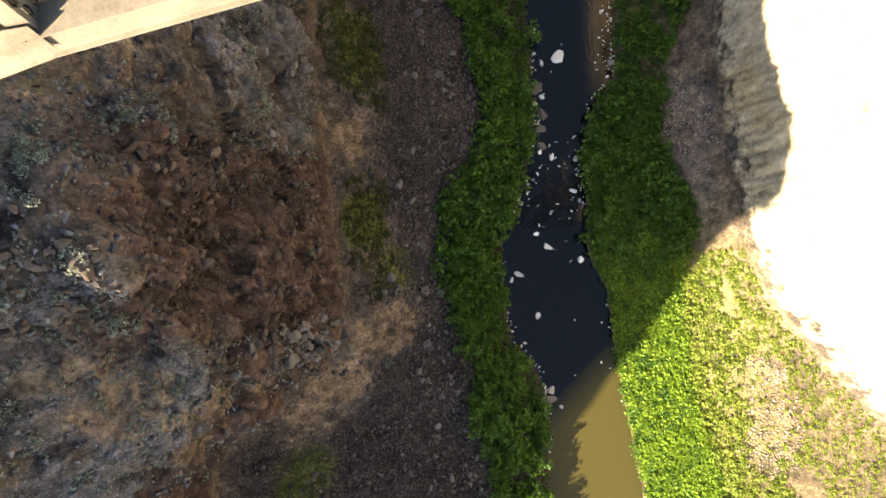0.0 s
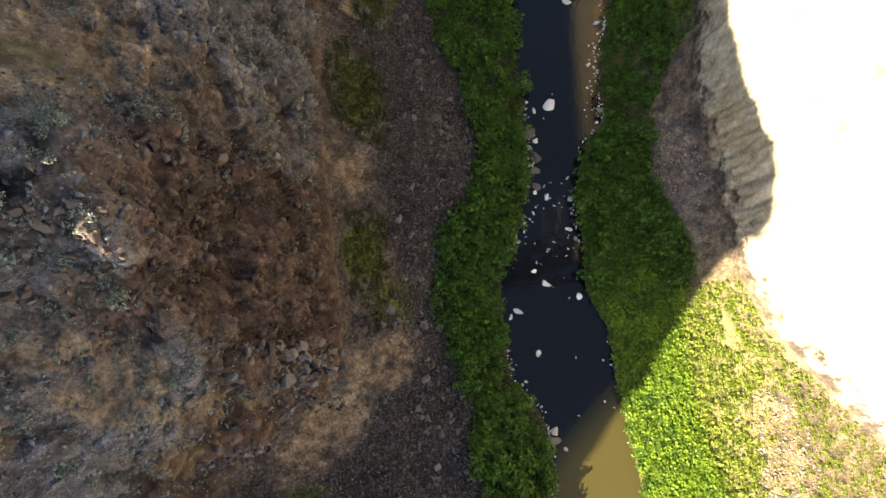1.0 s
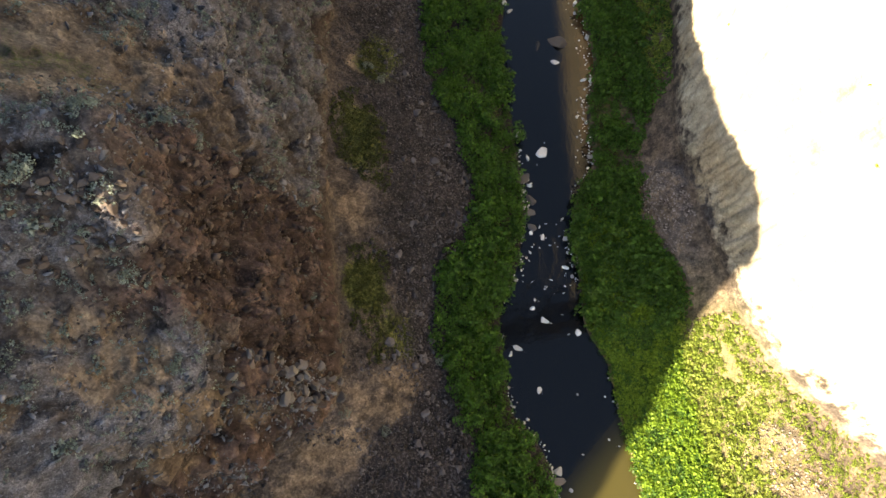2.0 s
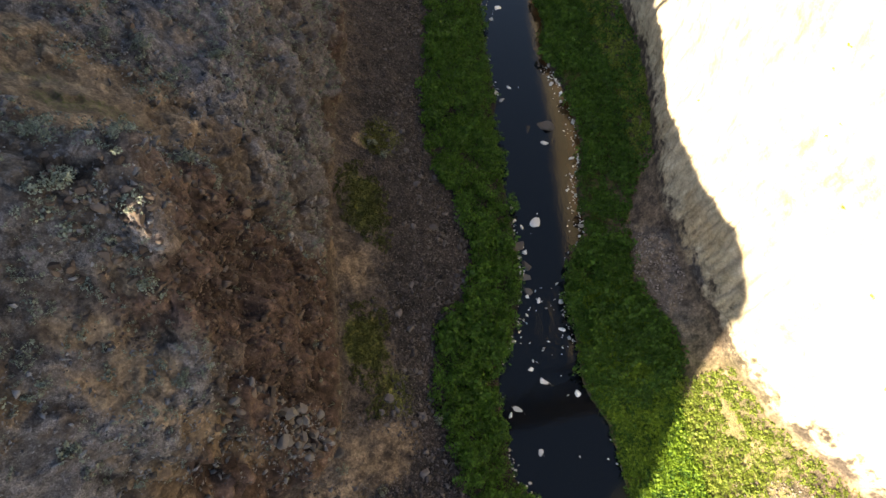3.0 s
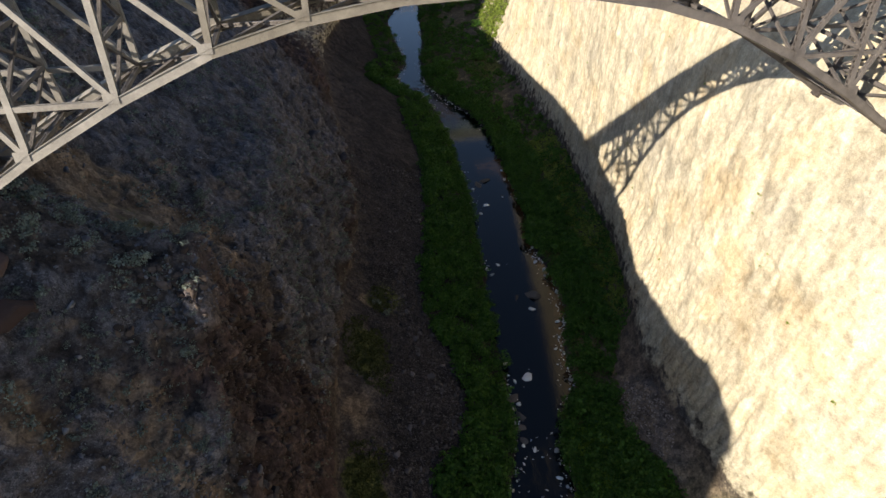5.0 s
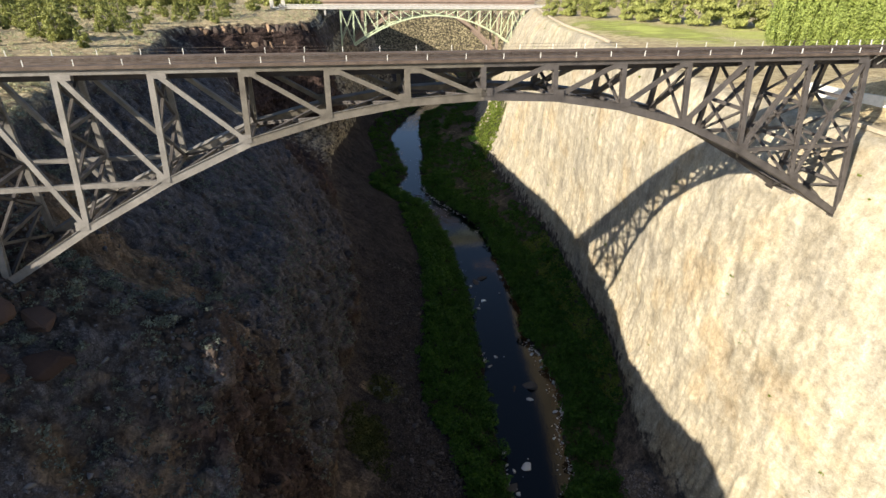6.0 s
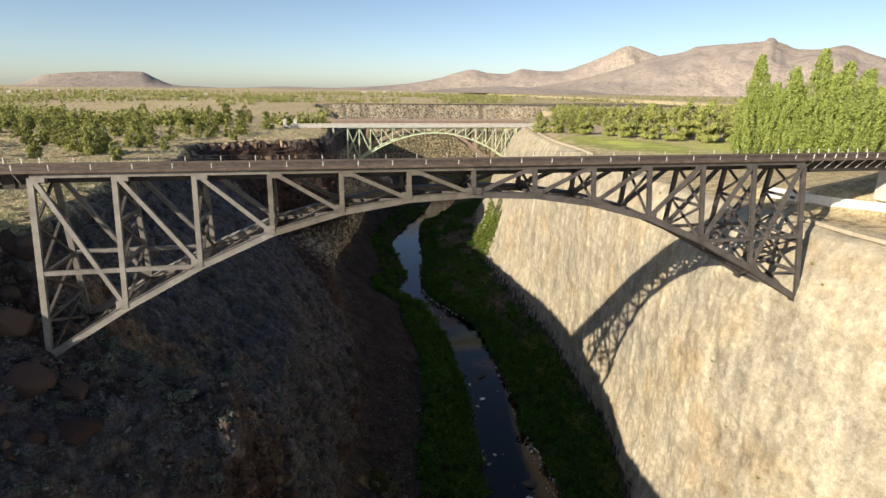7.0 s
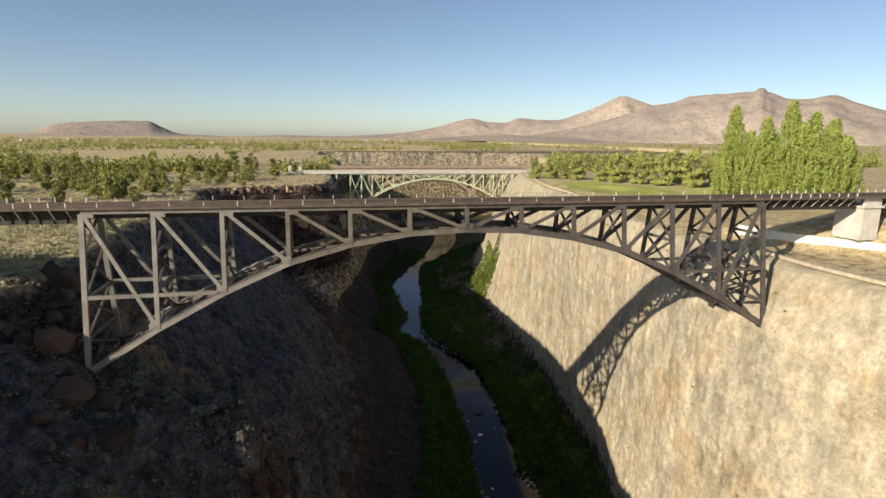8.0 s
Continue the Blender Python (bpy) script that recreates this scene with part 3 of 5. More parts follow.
    if flip:
        q_ = np.stack([P[..., 1] * 0.75 + 0.05 * P[..., 2], P[..., 2] * 0.06, 0 * P[..., 2]], -1).reshape(-1, 3)
        ribs = 2.4 * (0.16 - np.abs(fbm(q_, 4, seed + 90, 0.65))).reshape(P.shape[:2])
        high = np.clip((P[..., 2] - 10) / 6, 0, 1) * (1.1 - 1.02 * np.clip((P[..., 2] - 22) / 16, 0, 1))
        near = np.clip((150 - P[..., 1]) / 40, 0, 1)
        d = d + steep * high * near * ribs * (0.6 + 1.6 * np.clip(0.5 + 3 * big, 0, 1))
    block = np.clip(amp - 0.4, 0, 1.3)
    d = d + block * (k1 * (t1 - 0.5 - 0.5 * f1) + k2 * (t2 - 0.3 - 0.8 * f2))
    # tone varies by block at random; crevice shade is painted in along grooves and edges
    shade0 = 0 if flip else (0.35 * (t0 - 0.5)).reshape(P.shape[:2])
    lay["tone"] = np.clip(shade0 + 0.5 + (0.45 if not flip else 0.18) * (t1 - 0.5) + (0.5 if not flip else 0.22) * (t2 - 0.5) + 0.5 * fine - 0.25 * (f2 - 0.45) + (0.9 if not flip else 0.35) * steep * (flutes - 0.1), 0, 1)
    far = np.clip(P[..., 1] / 400, 1, 3)
    P = P + N * (d * far)[..., None]
    return P, lay


def blobs(P, lay, key, spots):
    """Patches of a layer: x, y, half-widths, strength."""
    w = fbm(P.reshape(-1, 3) * 0.16, 4, 77, 0.6).reshape(P.shape[:2])
    for x, y, rx, ry, s in spots:
        g = np.exp(-np.clip(((P[..., 0] - x) / rx) ** 2 + ((P[..., 1] - y) / ry) ** 2 + 3.2 * w, 0, 50) ** 1.3)
        if s > 0:
            lay[key] = np.maximum(lay[key], g * s)
        else:
            lay[key] = lay[key] * (1 + g * s)


PL, LAYL = sheet(LEFT, False)
PR, LAYR = sheet(RIGHT, True)
for lay, P in ((LAYL, PL), (LAYR, PR)):
    lay["dirt"] = np.zeros_like(lay["tan"])
# behind the nose and on the low brow the slope is grey rubble, the red cliff lies between them
step = lambda v, a, b: np.clip((v - a) / (b - a), 0, 1) ** 2 * (3 - 2 * np.clip((v - a) / (b - a), 0, 1))
behind = step(PL[..., 1], 3, 11) * step(PL[..., 2], 16, 24) * (1 - step(PL[..., 1], 120, 160))
lowbrow = (1 - step(PL[..., 1], -8, -2)) * step(PL[..., 2], 40, 50)
redcliff = step(PL[..., 1], -15, -8) * (1 - step(PL[..., 1], 5, 14)) * step(PL[..., 2], 15, 20) * (1 - step(PL[..., 2], 56, 63))
for k_, v_ in (("grey", 0.62), ("brown", 0.3)):
    for z_ in (behind, lowbrow):
        LAYL[k_] = LAYL[k_] * (1 - z_) + v_ * z_
LAYL["brown"], LAYL["grey"] = np.maximum(LAYL["brown"], redcliff), LAYL["grey"] * (1 - redcliff)
LAYL["tan"] = LAYL["tan"] * (PL[..., 2] > 78)
blobs(PL, LAYL, "green", [(-18, -1, 3.6, 9, 0.95), (-14.5, 28, 4, 8, 0.85), (-15, -9, 4.5, 5, 0.8), (-41, 13.5, 4.5, 2.5, 0.55), (-36, 12, 3, 1.6, 0.5), (-33, -40, 5, 6, 0.9), (-36, -42, 5, 6, 1.0), (-8, 46, 5, 6, 0.7), (-46, 17, 4, 2, 0.5)])
blobs(PL, LAYL, "dirt", [(-17.5, 12.5, 3.4, 5.5, 0.9), (-33, -30.5, 6, 4, 0.8), (-27, -25, 6, 4.5, 0.85), (-20, -20, 6, 4.5, 0.8), (-15, -16, 5, 3.5, 0.75), (-40, 15, 7.5, 6, 1.6), (-48, 17, 10, 7, 1.6), (-37, -16, 5, 3, 1.0), (-33.5, -19, 3.4, 2.6, 0.8), (-40, -12, 3.5, 2, 0.8), (-36, -8, 2.5, 1.6, 0.6), (-43, -9, 3, 2, 0.7), (-38, -23, 3, 3, 0.7), (-42, 31, 4, 3, 0.7), (-34, 33, 4, 3, 0.6), (-24, 36, 3, 3, 0.5), (-12, 44, 3, 2.4, 0.8), (-36, 22, 4, 3, 0.7), (-45, -17, 4, 3, 0.8), (-31, 26, 2.6, 3, 0.5)])
blobs(PL, LAYL, "talus", [(-18, 12.5, 4, 6, -1), (-15, 27, 4, 9, -0.8), (-33, -30, 6, 4, -1), (-27, -25, 6, 4, -1), (-20, -19, 5, 4, -0.8), (-17, -3, 4, 11, -0.6)])
blobs(PR, LAYR, "green", [(44, 6, 8, 20, -0.9)])
blobs(PR, LAYR, "tan", [(44, 6, 8, 20, -0.8), (54, -44, 6, 14, 0.7)])
blobs(PR, LAYR, "dirt", [(42, 6, 6, 15, 0.55), (45, 26, 3, 12, 0.5), (45, -46, 6, 10, 0.9), (41, -40, 4, 6, 0.8)])
blobs(PR, LAYR, "grey", [(41, 6, 5, 14, 0.9)])
lowslope = (1 - step(PR[..., 2], 9, 15)) * (PR[..., 1] < 60)
LAYR["tan"] = LAYR["tan"] * (1 - 0.8 * lowslope)
LAYR["dirt"] = np.maximum(LAYR["dirt"], 0.6 * lowslope * (LAYR["green"] < 0.7))
LAYR["dirt"] = LAYR["dirt"] * (1 - step(PR[..., 2], 9, 15))
blobs(PL, LAYL, "grey", [(-38, 15, 12, 6, -0.7)])
blobs(PL, LAYL, "brown", [(-38, 15, 11, 5, -0.9)])
blobs(PR, LAYR, "green", [(103, 140, 17, 40, 1.3), (60, 205, 8, 20, 1.0), (78, 250, 9, 26, 1.0)])
for lay, P in ((LAYL, PL), (LAYR, PR)):
    lay["lawn"] = np.zeros_like(lay["tan"])
    away = np.clip((P[..., 1] - 150) / 50, 0, 1)
    lay["pale"] = np.maximum(lay["pale"], 0.52 * away * (lay["brown"] > 0.3))
    lay["brown"] = lay["brown"] * (1 - 0.6 * away)
    beyond = np.clip((P[..., 1] - 420) / 90, 0, 1) * np.clip((P[..., 2] - 30) / 20, 0, 1)
    lay["tan"] = np.maximum(lay["tan"], 0.85 * beyond)
    lay["grey"], lay["brown"] = lay["grey"] * (1 - beyond), lay["brown"] * (1 - beyond)
face = step(PL[..., 1], 188, 198) * (1 - step(PL[..., 1], 232, 242)) * step(PL[..., 2], 30, 45) * (1 - step(PL[..., 2], 76.5, 79))
for k_, v_ in (("pale", 0.12), ("tan", 0.0), ("brown", 0.9), ("grey", 0.1)):
    LAYL[k_] = LAYL[k_] * (1 - face) + v_ * face
# no lawn here: lime tint brightens the ground of the sunlit bank
blobs(PR, LAYR, "lawn", [(29, -42, 7, 24, 0.25), (40, -36, 8, 22, 0.12)])
blobs(PR, LAYR, "lawn", [(104, 140, 16, 42, 1.0), (135, 110, 26, 34, 0.9), (98, 100, 10, 20, 0.5)])
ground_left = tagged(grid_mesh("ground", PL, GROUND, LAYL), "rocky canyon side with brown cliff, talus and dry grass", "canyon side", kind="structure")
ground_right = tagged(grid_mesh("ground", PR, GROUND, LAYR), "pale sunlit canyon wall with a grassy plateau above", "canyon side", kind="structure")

# the far wall, where the gorge turns away: a cliff of fluted stone over a scrubby apron
fx = np.arange(-90, 520, 2.2)
ft = np.linspace(0, 1, 46)
FX, FT = np.meshgrid(fx, ft, indexing="ij")
fq = np.stack([FX, FT * 40, FX * 0], -1).reshape(-1, 3)
FZ = np.where(FT < 0.9, -4 + 88.2 * (FT / 0.9) ** 0.85, 84.2 + 0.4 * (FT - 0.9) / 0.1)
FY = 634 + np.where(FZ < 48, 34 * FZ / 48, 34 + 7 * (FZ - 48) / 36) + 120 * np.clip((FT - 0.9) / 0.1, 0, 1)
FY = FY + 30 * fbm(fq * (0.011, 0.004, 1), 3, 140).reshape(FX.shape) + 9 * np.clip((FZ - 40) / 12, 0, 1) * np.abs(fbm(fq * (0.09, 0.02, 1), 4, 141).reshape(FX.shape))
FP = np.stack([FX, FY, FZ], -1)
cliffy = step(FZ, 42, 52) * (1 - step(FZ, 83, 84.5))
FLAY = {"pale": 0.55 * cliffy, "brown": 0.6 * cliffy, "tan": 0.5 * (1 - cliffy), "green": 0.5 * (1 - cliffy) * (FZ < 60), "tone": 0.5 + 0.5 * fbm(fq * (0.12, 0.05, 1), 4, 142).reshape(FX.shape)}
for k_ in ("grey", "talus", "dirt", "lawn"):
    FLAY[k_] = FX * 0
tagged(grid_mesh("ground", FP[::-1], GROUND, FLAY), "hazy brown cliff where the gorge turns away", "canyon side", kind="structure")

yw = np.concatenate([np.arange(-420, -76, 12.0), np.arange(-76, 300, 0.9), np.arange(300, 860, 5.0)])
k = np.linspace(0, 1, 30)[None]
xl, xr = river_l(yw)[:, None] - 2.5, river_r(yw)[:, None] + 2.5
WX = xl + (xr - xl) * k
WY = np.repeat(yw[:, None], 30, 1)
rapid = np.exp(-((WY - 0) / 9) ** 2) + np.exp(-((WY - 190) / 25) ** 2) + np.exp(-((WY - 345) / 30) ** 2)
shallow = np.clip((k - 0.55) / 0.4, 0, 1) ** 1.5 * np.interp(WY, [-60, -40, -20, 14, 24, 70, 112, 122, 150], [0.3, 0.3, 0.2, 0.1, 0.8, 0.85, 0.95, 0.4, 0.1])
shallow += 0.5 * np.exp(-((WY - 122) / 8) ** 2) * (k > 0.4)
WP = np.stack([WX, WY, 0.10 * rapid * fbm(np.stack([WX, WY * 0.6, WX * 0], -1).reshape(-1, 3) * 0.9, 4, 50).reshape(WX.shape) * 3], -1)
# the olive water starts along the diagonal shadow edge, painting its sunlit side
river = tagged(grid_mesh("river", WP, WATER, {"rapid": rapid, "shallow": shallow, "sunlit_silt": np.clip((-34 - WY + 0.7 * (WX - 15)) / 6, 0, 1)}), "dark murky shallow river with brown shoals", "water", kind="structure")

# ---- helpers for things ----
def part(name, bm, material, parent, label=""):
    """Links a bmesh as one mesh object under a thing or a part."""
    me = bpy.data.meshes.new(name)
    bm.to_mesh(me)
    bm.free()
    me.materials.append(material)
    ob = new(name, me)
    ob.parent = parent
    return tagged(ob, label)


def thing(name, label, category, group="", at=(0, 0, 0)):
    e = new(name)
    e.location = at
    return tagged(e, label, category, group)


def plank(bm, a, b, w, h, side=(0, 1, 0)):
    """A bar from a to b; w is its width along side, h its height across."""
    a, b = Vector(a), Vector(b)
    d = (b - a).normalized()
    s = Vector(side)
    s = (s - d * s.dot(d)).normalized()
    t = d.cross(s)
    vs = [bm.verts.new(p + s * (w / 2 * i) + t * (h / 2 * j)) for p in (a, b) for i, j in ((-1, -1), (1, -1), (1, 1), (-1, 1))]
    for f in ((0, 3, 2, 1), (4, 5, 6, 7), (0, 1, 5, 4), (1, 2, 6, 5), (2, 3, 7, 6), (3, 0, 4, 7)):
        bm.faces.new([vs[i] for i in f])
    return bm


def bar(a, b, w, h, side=(0, 1, 0)):
    return plank(bmesh.new(), a, b, w, h, side)


def laced(a, b, wide, deep, side, pitch=0.55, plate=0.09):
    """Two plates with flanges, tied by zigzag lacing on both open faces. deep runs along side."""
    bm = bmesh.new()
    a, b = Vector(a), Vector(b)
    d = (b - a).normalized()
    s = Vector(side)
    s = (s - d * s.dot(d)).normalized()
    t = d.cross(s)
    for e in (-1, 1):
        o = s * (e * (deep / 2 - plate / 2))
        plank(bm, a + o, b + o, plate, wide, s)
        for g in (-1, 1):
            o2 = s * (e * (deep / 2 - plate * 1.4)) + t * (g * (wide / 2 - 0.03))
            plank(bm, a + o2, b + o2, plate * 1.8, 0.05, s)
    n = max(2, int((b - a).length / pitch))
    for g in (-1, 1):
        o = t * (g * (wide / 2 - 0.02))
        for i in range(n):
            p, q = a + (b - a) * (i / n), a + (b - a) * ((i + 1) / n)
            e = 1 if i % 2 else -1
            plank(bm, p + s * (e * (deep / 2 - 0.1)) + o, q - s * (e * (deep / 2 - 0.1)) + o, 0.08, 0.03, s)
    return bm


# ---- railway bridge ----
PANEL, TOPZ, WIDE, BATTER = 8.636, 95.45, 5.8, 0.155
LOWZ = [91.94, 91.55, 90.23, 87.94, 84.26, 79.77, 74.6]
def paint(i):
    """The steel tone of each third of the span, darker towards the right."""
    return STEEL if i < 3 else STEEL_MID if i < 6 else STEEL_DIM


bridge = thing("railway_bridge", "grey steel spandrel-braced arch railway bridge spanning the gorge", "bridge")


def tn(i, far):
    return Vector(((i - 6) * PANEL, WIDE if far else 0.0, TOPZ))


def bn(i, far):
    z = LOWZ[abs(i - 6)]
    o = BATTER * (TOPZ - z)
    return Vector(((i - 6) * PANEL, WIDE + o if far else -o, z))


for far in (False, True):
    lean = Vector((0, BATTER if not far else -BATTER, 1)).normalized()
    out = Vector((0, 1, -BATTER if not far else BATTER)).normalized()
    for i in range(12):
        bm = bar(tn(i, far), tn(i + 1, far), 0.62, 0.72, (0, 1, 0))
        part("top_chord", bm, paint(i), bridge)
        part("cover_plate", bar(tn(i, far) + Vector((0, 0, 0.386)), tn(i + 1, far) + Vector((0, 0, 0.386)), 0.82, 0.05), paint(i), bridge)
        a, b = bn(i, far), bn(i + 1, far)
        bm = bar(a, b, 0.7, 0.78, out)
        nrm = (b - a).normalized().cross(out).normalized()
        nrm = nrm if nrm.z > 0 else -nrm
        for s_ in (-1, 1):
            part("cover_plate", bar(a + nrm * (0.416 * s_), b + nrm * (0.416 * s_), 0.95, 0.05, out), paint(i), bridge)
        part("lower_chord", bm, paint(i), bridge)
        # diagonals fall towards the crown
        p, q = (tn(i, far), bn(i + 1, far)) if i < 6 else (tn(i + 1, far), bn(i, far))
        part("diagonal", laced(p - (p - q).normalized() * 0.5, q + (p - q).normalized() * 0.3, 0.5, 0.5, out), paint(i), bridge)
        # gusset plates
        for e in (-0.36, 0.36):
            g = bmesh.new()
            c = p + out * e
            x = 1 if i < 6 else -1
            plank(g, c + Vector((0.2 * x, 0, -0.62)), c + Vector((1.5 * x, 0, -0.62)), 0.03, 0.55, out)
            part("gusset", g, paint(i), bridge)
            c = q + out * e
            part("gusset", bar(c + Vector((-1.0 * x, 0, 0.45)), c + Vector((0.3 * x, 0, 0.45)), 0.03, 0.9, out), paint(i), bridge)
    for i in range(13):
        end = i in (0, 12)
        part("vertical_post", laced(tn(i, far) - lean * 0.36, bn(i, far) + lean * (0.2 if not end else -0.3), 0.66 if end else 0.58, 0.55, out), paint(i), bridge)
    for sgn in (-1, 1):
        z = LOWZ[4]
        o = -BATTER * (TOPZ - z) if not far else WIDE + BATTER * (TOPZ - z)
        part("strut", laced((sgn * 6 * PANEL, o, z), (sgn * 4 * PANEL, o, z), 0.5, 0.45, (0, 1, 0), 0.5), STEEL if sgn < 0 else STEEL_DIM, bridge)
        # bearing shoe on a concrete pedestal
        f = bn(0 if sgn < 0 else 12, far)
        bm = bar(f + Vector((sgn * -0.5, 0, 0.2)), f + Vector((sgn * 0.9, 0, -0.9)), 1.3, 1.2)
        part("bearing_shoe", bm, STEEL_DARK, bridge)
# cross frames at each post and lateral bracing between the arches, under-deck shade in their colour
for i in range(13):
    a0, a1, b0, b1 = tn(i, False), tn(i, True), bn(i, False), bn(i, True)
    deep = a0.z - b0.z
    levels = [0] + ([0.55, 1] if deep > 8 else [1]) if deep < 13 else [0, 0.36, 0.68, 1]
    if i in (0, 12):
        levels = [0, 0.27, 0.55, 0.8, 1]
    at = lambda k, far: (a1 + (b1 - a1) * k) if far else (a0 + (b0 - a0) * k)
    drop = Vector((0, 0, -1.2))
    for j, (k0, k1) in enumerate(zip(levels[:-1], levels[1:])):
        p, q, r, s = at(k0, False), at(k1, True), at(k0, True), at(k1, False)
        if j == 0:
            p, r = p + drop, r + drop
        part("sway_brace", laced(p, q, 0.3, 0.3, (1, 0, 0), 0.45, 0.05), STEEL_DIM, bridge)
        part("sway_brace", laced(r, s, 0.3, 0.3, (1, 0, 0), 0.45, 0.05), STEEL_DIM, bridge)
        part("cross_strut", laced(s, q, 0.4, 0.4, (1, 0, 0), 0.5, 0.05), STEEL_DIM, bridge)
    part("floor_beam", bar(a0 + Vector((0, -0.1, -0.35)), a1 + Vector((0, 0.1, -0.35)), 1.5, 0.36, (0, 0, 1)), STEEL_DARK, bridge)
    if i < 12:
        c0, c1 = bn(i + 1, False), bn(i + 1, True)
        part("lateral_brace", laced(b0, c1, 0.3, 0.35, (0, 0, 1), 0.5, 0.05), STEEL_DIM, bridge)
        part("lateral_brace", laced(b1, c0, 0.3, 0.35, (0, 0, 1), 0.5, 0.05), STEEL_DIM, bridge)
# deck: stringers, ties, walkways, rails, handrail posts
DECK_A, DECK_B = -96.0, 104.0
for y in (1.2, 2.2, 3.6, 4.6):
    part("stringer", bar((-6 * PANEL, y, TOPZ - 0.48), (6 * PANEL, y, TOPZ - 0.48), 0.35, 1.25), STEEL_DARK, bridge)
bm = bmesh.new()
x = DECK_A
while x < DECK_B:
    plank(bm, (x, 0.9, TOPZ + 0.28), (x, 4.9, TOPZ + 0.28), 0.24, 0.26, (1, 0, 0))
    x += 0.46
ties = tagged(part("tie", bm, TIMBER, bridge), "dark timber sleepers", kind="stuff")
for y in (-0.05, 5.85):
    for j in range(4):
        yy = y - 0.45 + 0.3 * j
        part("walkway_plank", bar((DECK_A, yy, TOPZ + 0.47), (DECK_B, yy, TOPZ + 0.47), 0.27, 0.09), TIMBER, bridge)
    part("deck_edge_beam", bar((DECK_A, y + (-0.55 if y < 1 else 0.55), TOPZ + 0.38), (DECK_B, y + (-0.55 if y < 1 else 0.55), TOPZ + 0.38), 0.12, 0.34), TIMBER, bridge)
    for zz in (0.36, 0.72):
        part("handrail_cable", bar((DECK_A, y + (-0.55 if y < 1 else 0.55), TOPZ + 0.5 + zz), (DECK_B, y + (-0.55 if y < 1 else 0.55), TOPZ + 0.5 + zz), 0.025, 0.025), RAIL, bridge)
for y in (2.18, 3.62):
    part("rail", bar((DECK_A, y, TOPZ + 0.51), (DECK_B, y, TOPZ + 0.51), 0.09, 0.2), RAIL, bridge)
for y in (0.95, 4.85):
    part("guard_timber", bar((DECK_A, y, TOPZ + 0.5), (DECK_B, y, TOPZ + 0.5), 0.2, 0.2), TIMBER, bridge)
post = bmesh.new()
plank(post, (0, 0, -0.15), (0, 0, 0.66), 0.07, 0.07, (1, 0, 0))
plank(post, (0, 0, -0.12), (0, 0.35, -0.12), 0.1, 0.06, (1, 0, 0))
post = part("handrail_post", post, WHITE, bridge, "pale painted steel post")
for i in range(24):
    for y in (-0.6, 6.4):
        o = post if i == 0 and y < 0 else post.copy()
        if o is not post:
            scene.collection.objects.link(o)
        o.location = ((i - 11.5) * PANEL / 2, y, TOPZ + 0.5)
        o.rotation_euler = (0, 0, 0 if y < 0 else math.pi)

# ---- scattering ----
rng = np.random.default_rng(5)
COLS_L = np.cumsum([0] + [f[2] for f in LEFT[:-1]])
COLS_R = np.cumsum([0] + [f[2] for f in RIGHT[:-1]])


def scatter(P, cols, a, b, y0, y1, n, keep=None):
    """n places on a sheet between its lines a and b, and y0 and y1, even by area."""
    r = np.where((YS >= y0) & (YS <= y1))[0][:-1]
    c = np.arange(cols[a], cols[b])
    A, B, D = P[r][:, c], P[r][:, c + 1], P[r + 1][:, c]
    area = np.linalg.norm(np.cross(B - A, D - A), axis=-1)
    w = area.ravel() / area.sum()
    k = rng.choice(len(w), n, p=w)
    s, t = rng.random((2, n, 1))
    o = A.reshape(-1, 3)[k] + (B - A).reshape(-1, 3)[k] * s + (D - A).reshape(-1, 3)[k] * t
    return o if keep is None else o[keep(o)]


def swarm(name, protos, at, size, material, label, category, stretch=None, lay=None, smooth=False):
    """One mesh of many copies of small forms (corners, faces), turned about the vertical; lay tips stones any way."""
    co, fa, base = [], [], 0
    which = rng.integers(0, len(protos), len(at))
    for j, (v, f) in enumerate(protos):
        m = np.where(which == j)[0]
        if not len(m):
            continue
        ang = rng.random(len(m)) * 2 * math.pi
        c, s = np.cos(ang)[:, None], np.sin(ang)[:, None]
        w = v[None] * np.broadcast_to(np.asarray(size)[m].reshape(len(m), 1, -1), (len(m), 1, np.asarray(size)[m].reshape(len(m), 1, -1).shape[-1]))
        x = w[..., 0] * c - w[..., 1] * s
        y = w[..., 0] * s + w[..., 1] * c
        q = np.stack([x, y, w[..., 2]], -1) + at[m][:, None]
        co.append(q.reshape(-1, 3))
        fa.append((f[None] + (np.arange(len(m)) * len(v))[:, None, None]).reshape(-1, f.shape[1]) + base)
        base += q.shape[0] * q.shape[1]
    co, fa = np.concatenate(co), np.concatenate(fa)
    me = bpy.data.meshes.new(name)
    me.vertices.add(len(co))
    me.vertices.foreach_set("co", co.reshape(-1).astype(np.float32))
    me.loops.add(fa.size)
    me.loops.foreach_set("vertex_index", fa.reshape(-1).astype(np.int32))
    me.polygons.add(len(fa))
    me.polygons.foreach_set("loop_start", np.arange(0, fa.size, fa.shape[1], dtype=np.int32))
    if smooth:
        me.polygons.foreach_set("use_smooth", np.full(len(fa), True))
    me.materials.append(material)
    me.update(calc_edges=True)
    return tagged(new(name, me), label, category, kind="stuff")


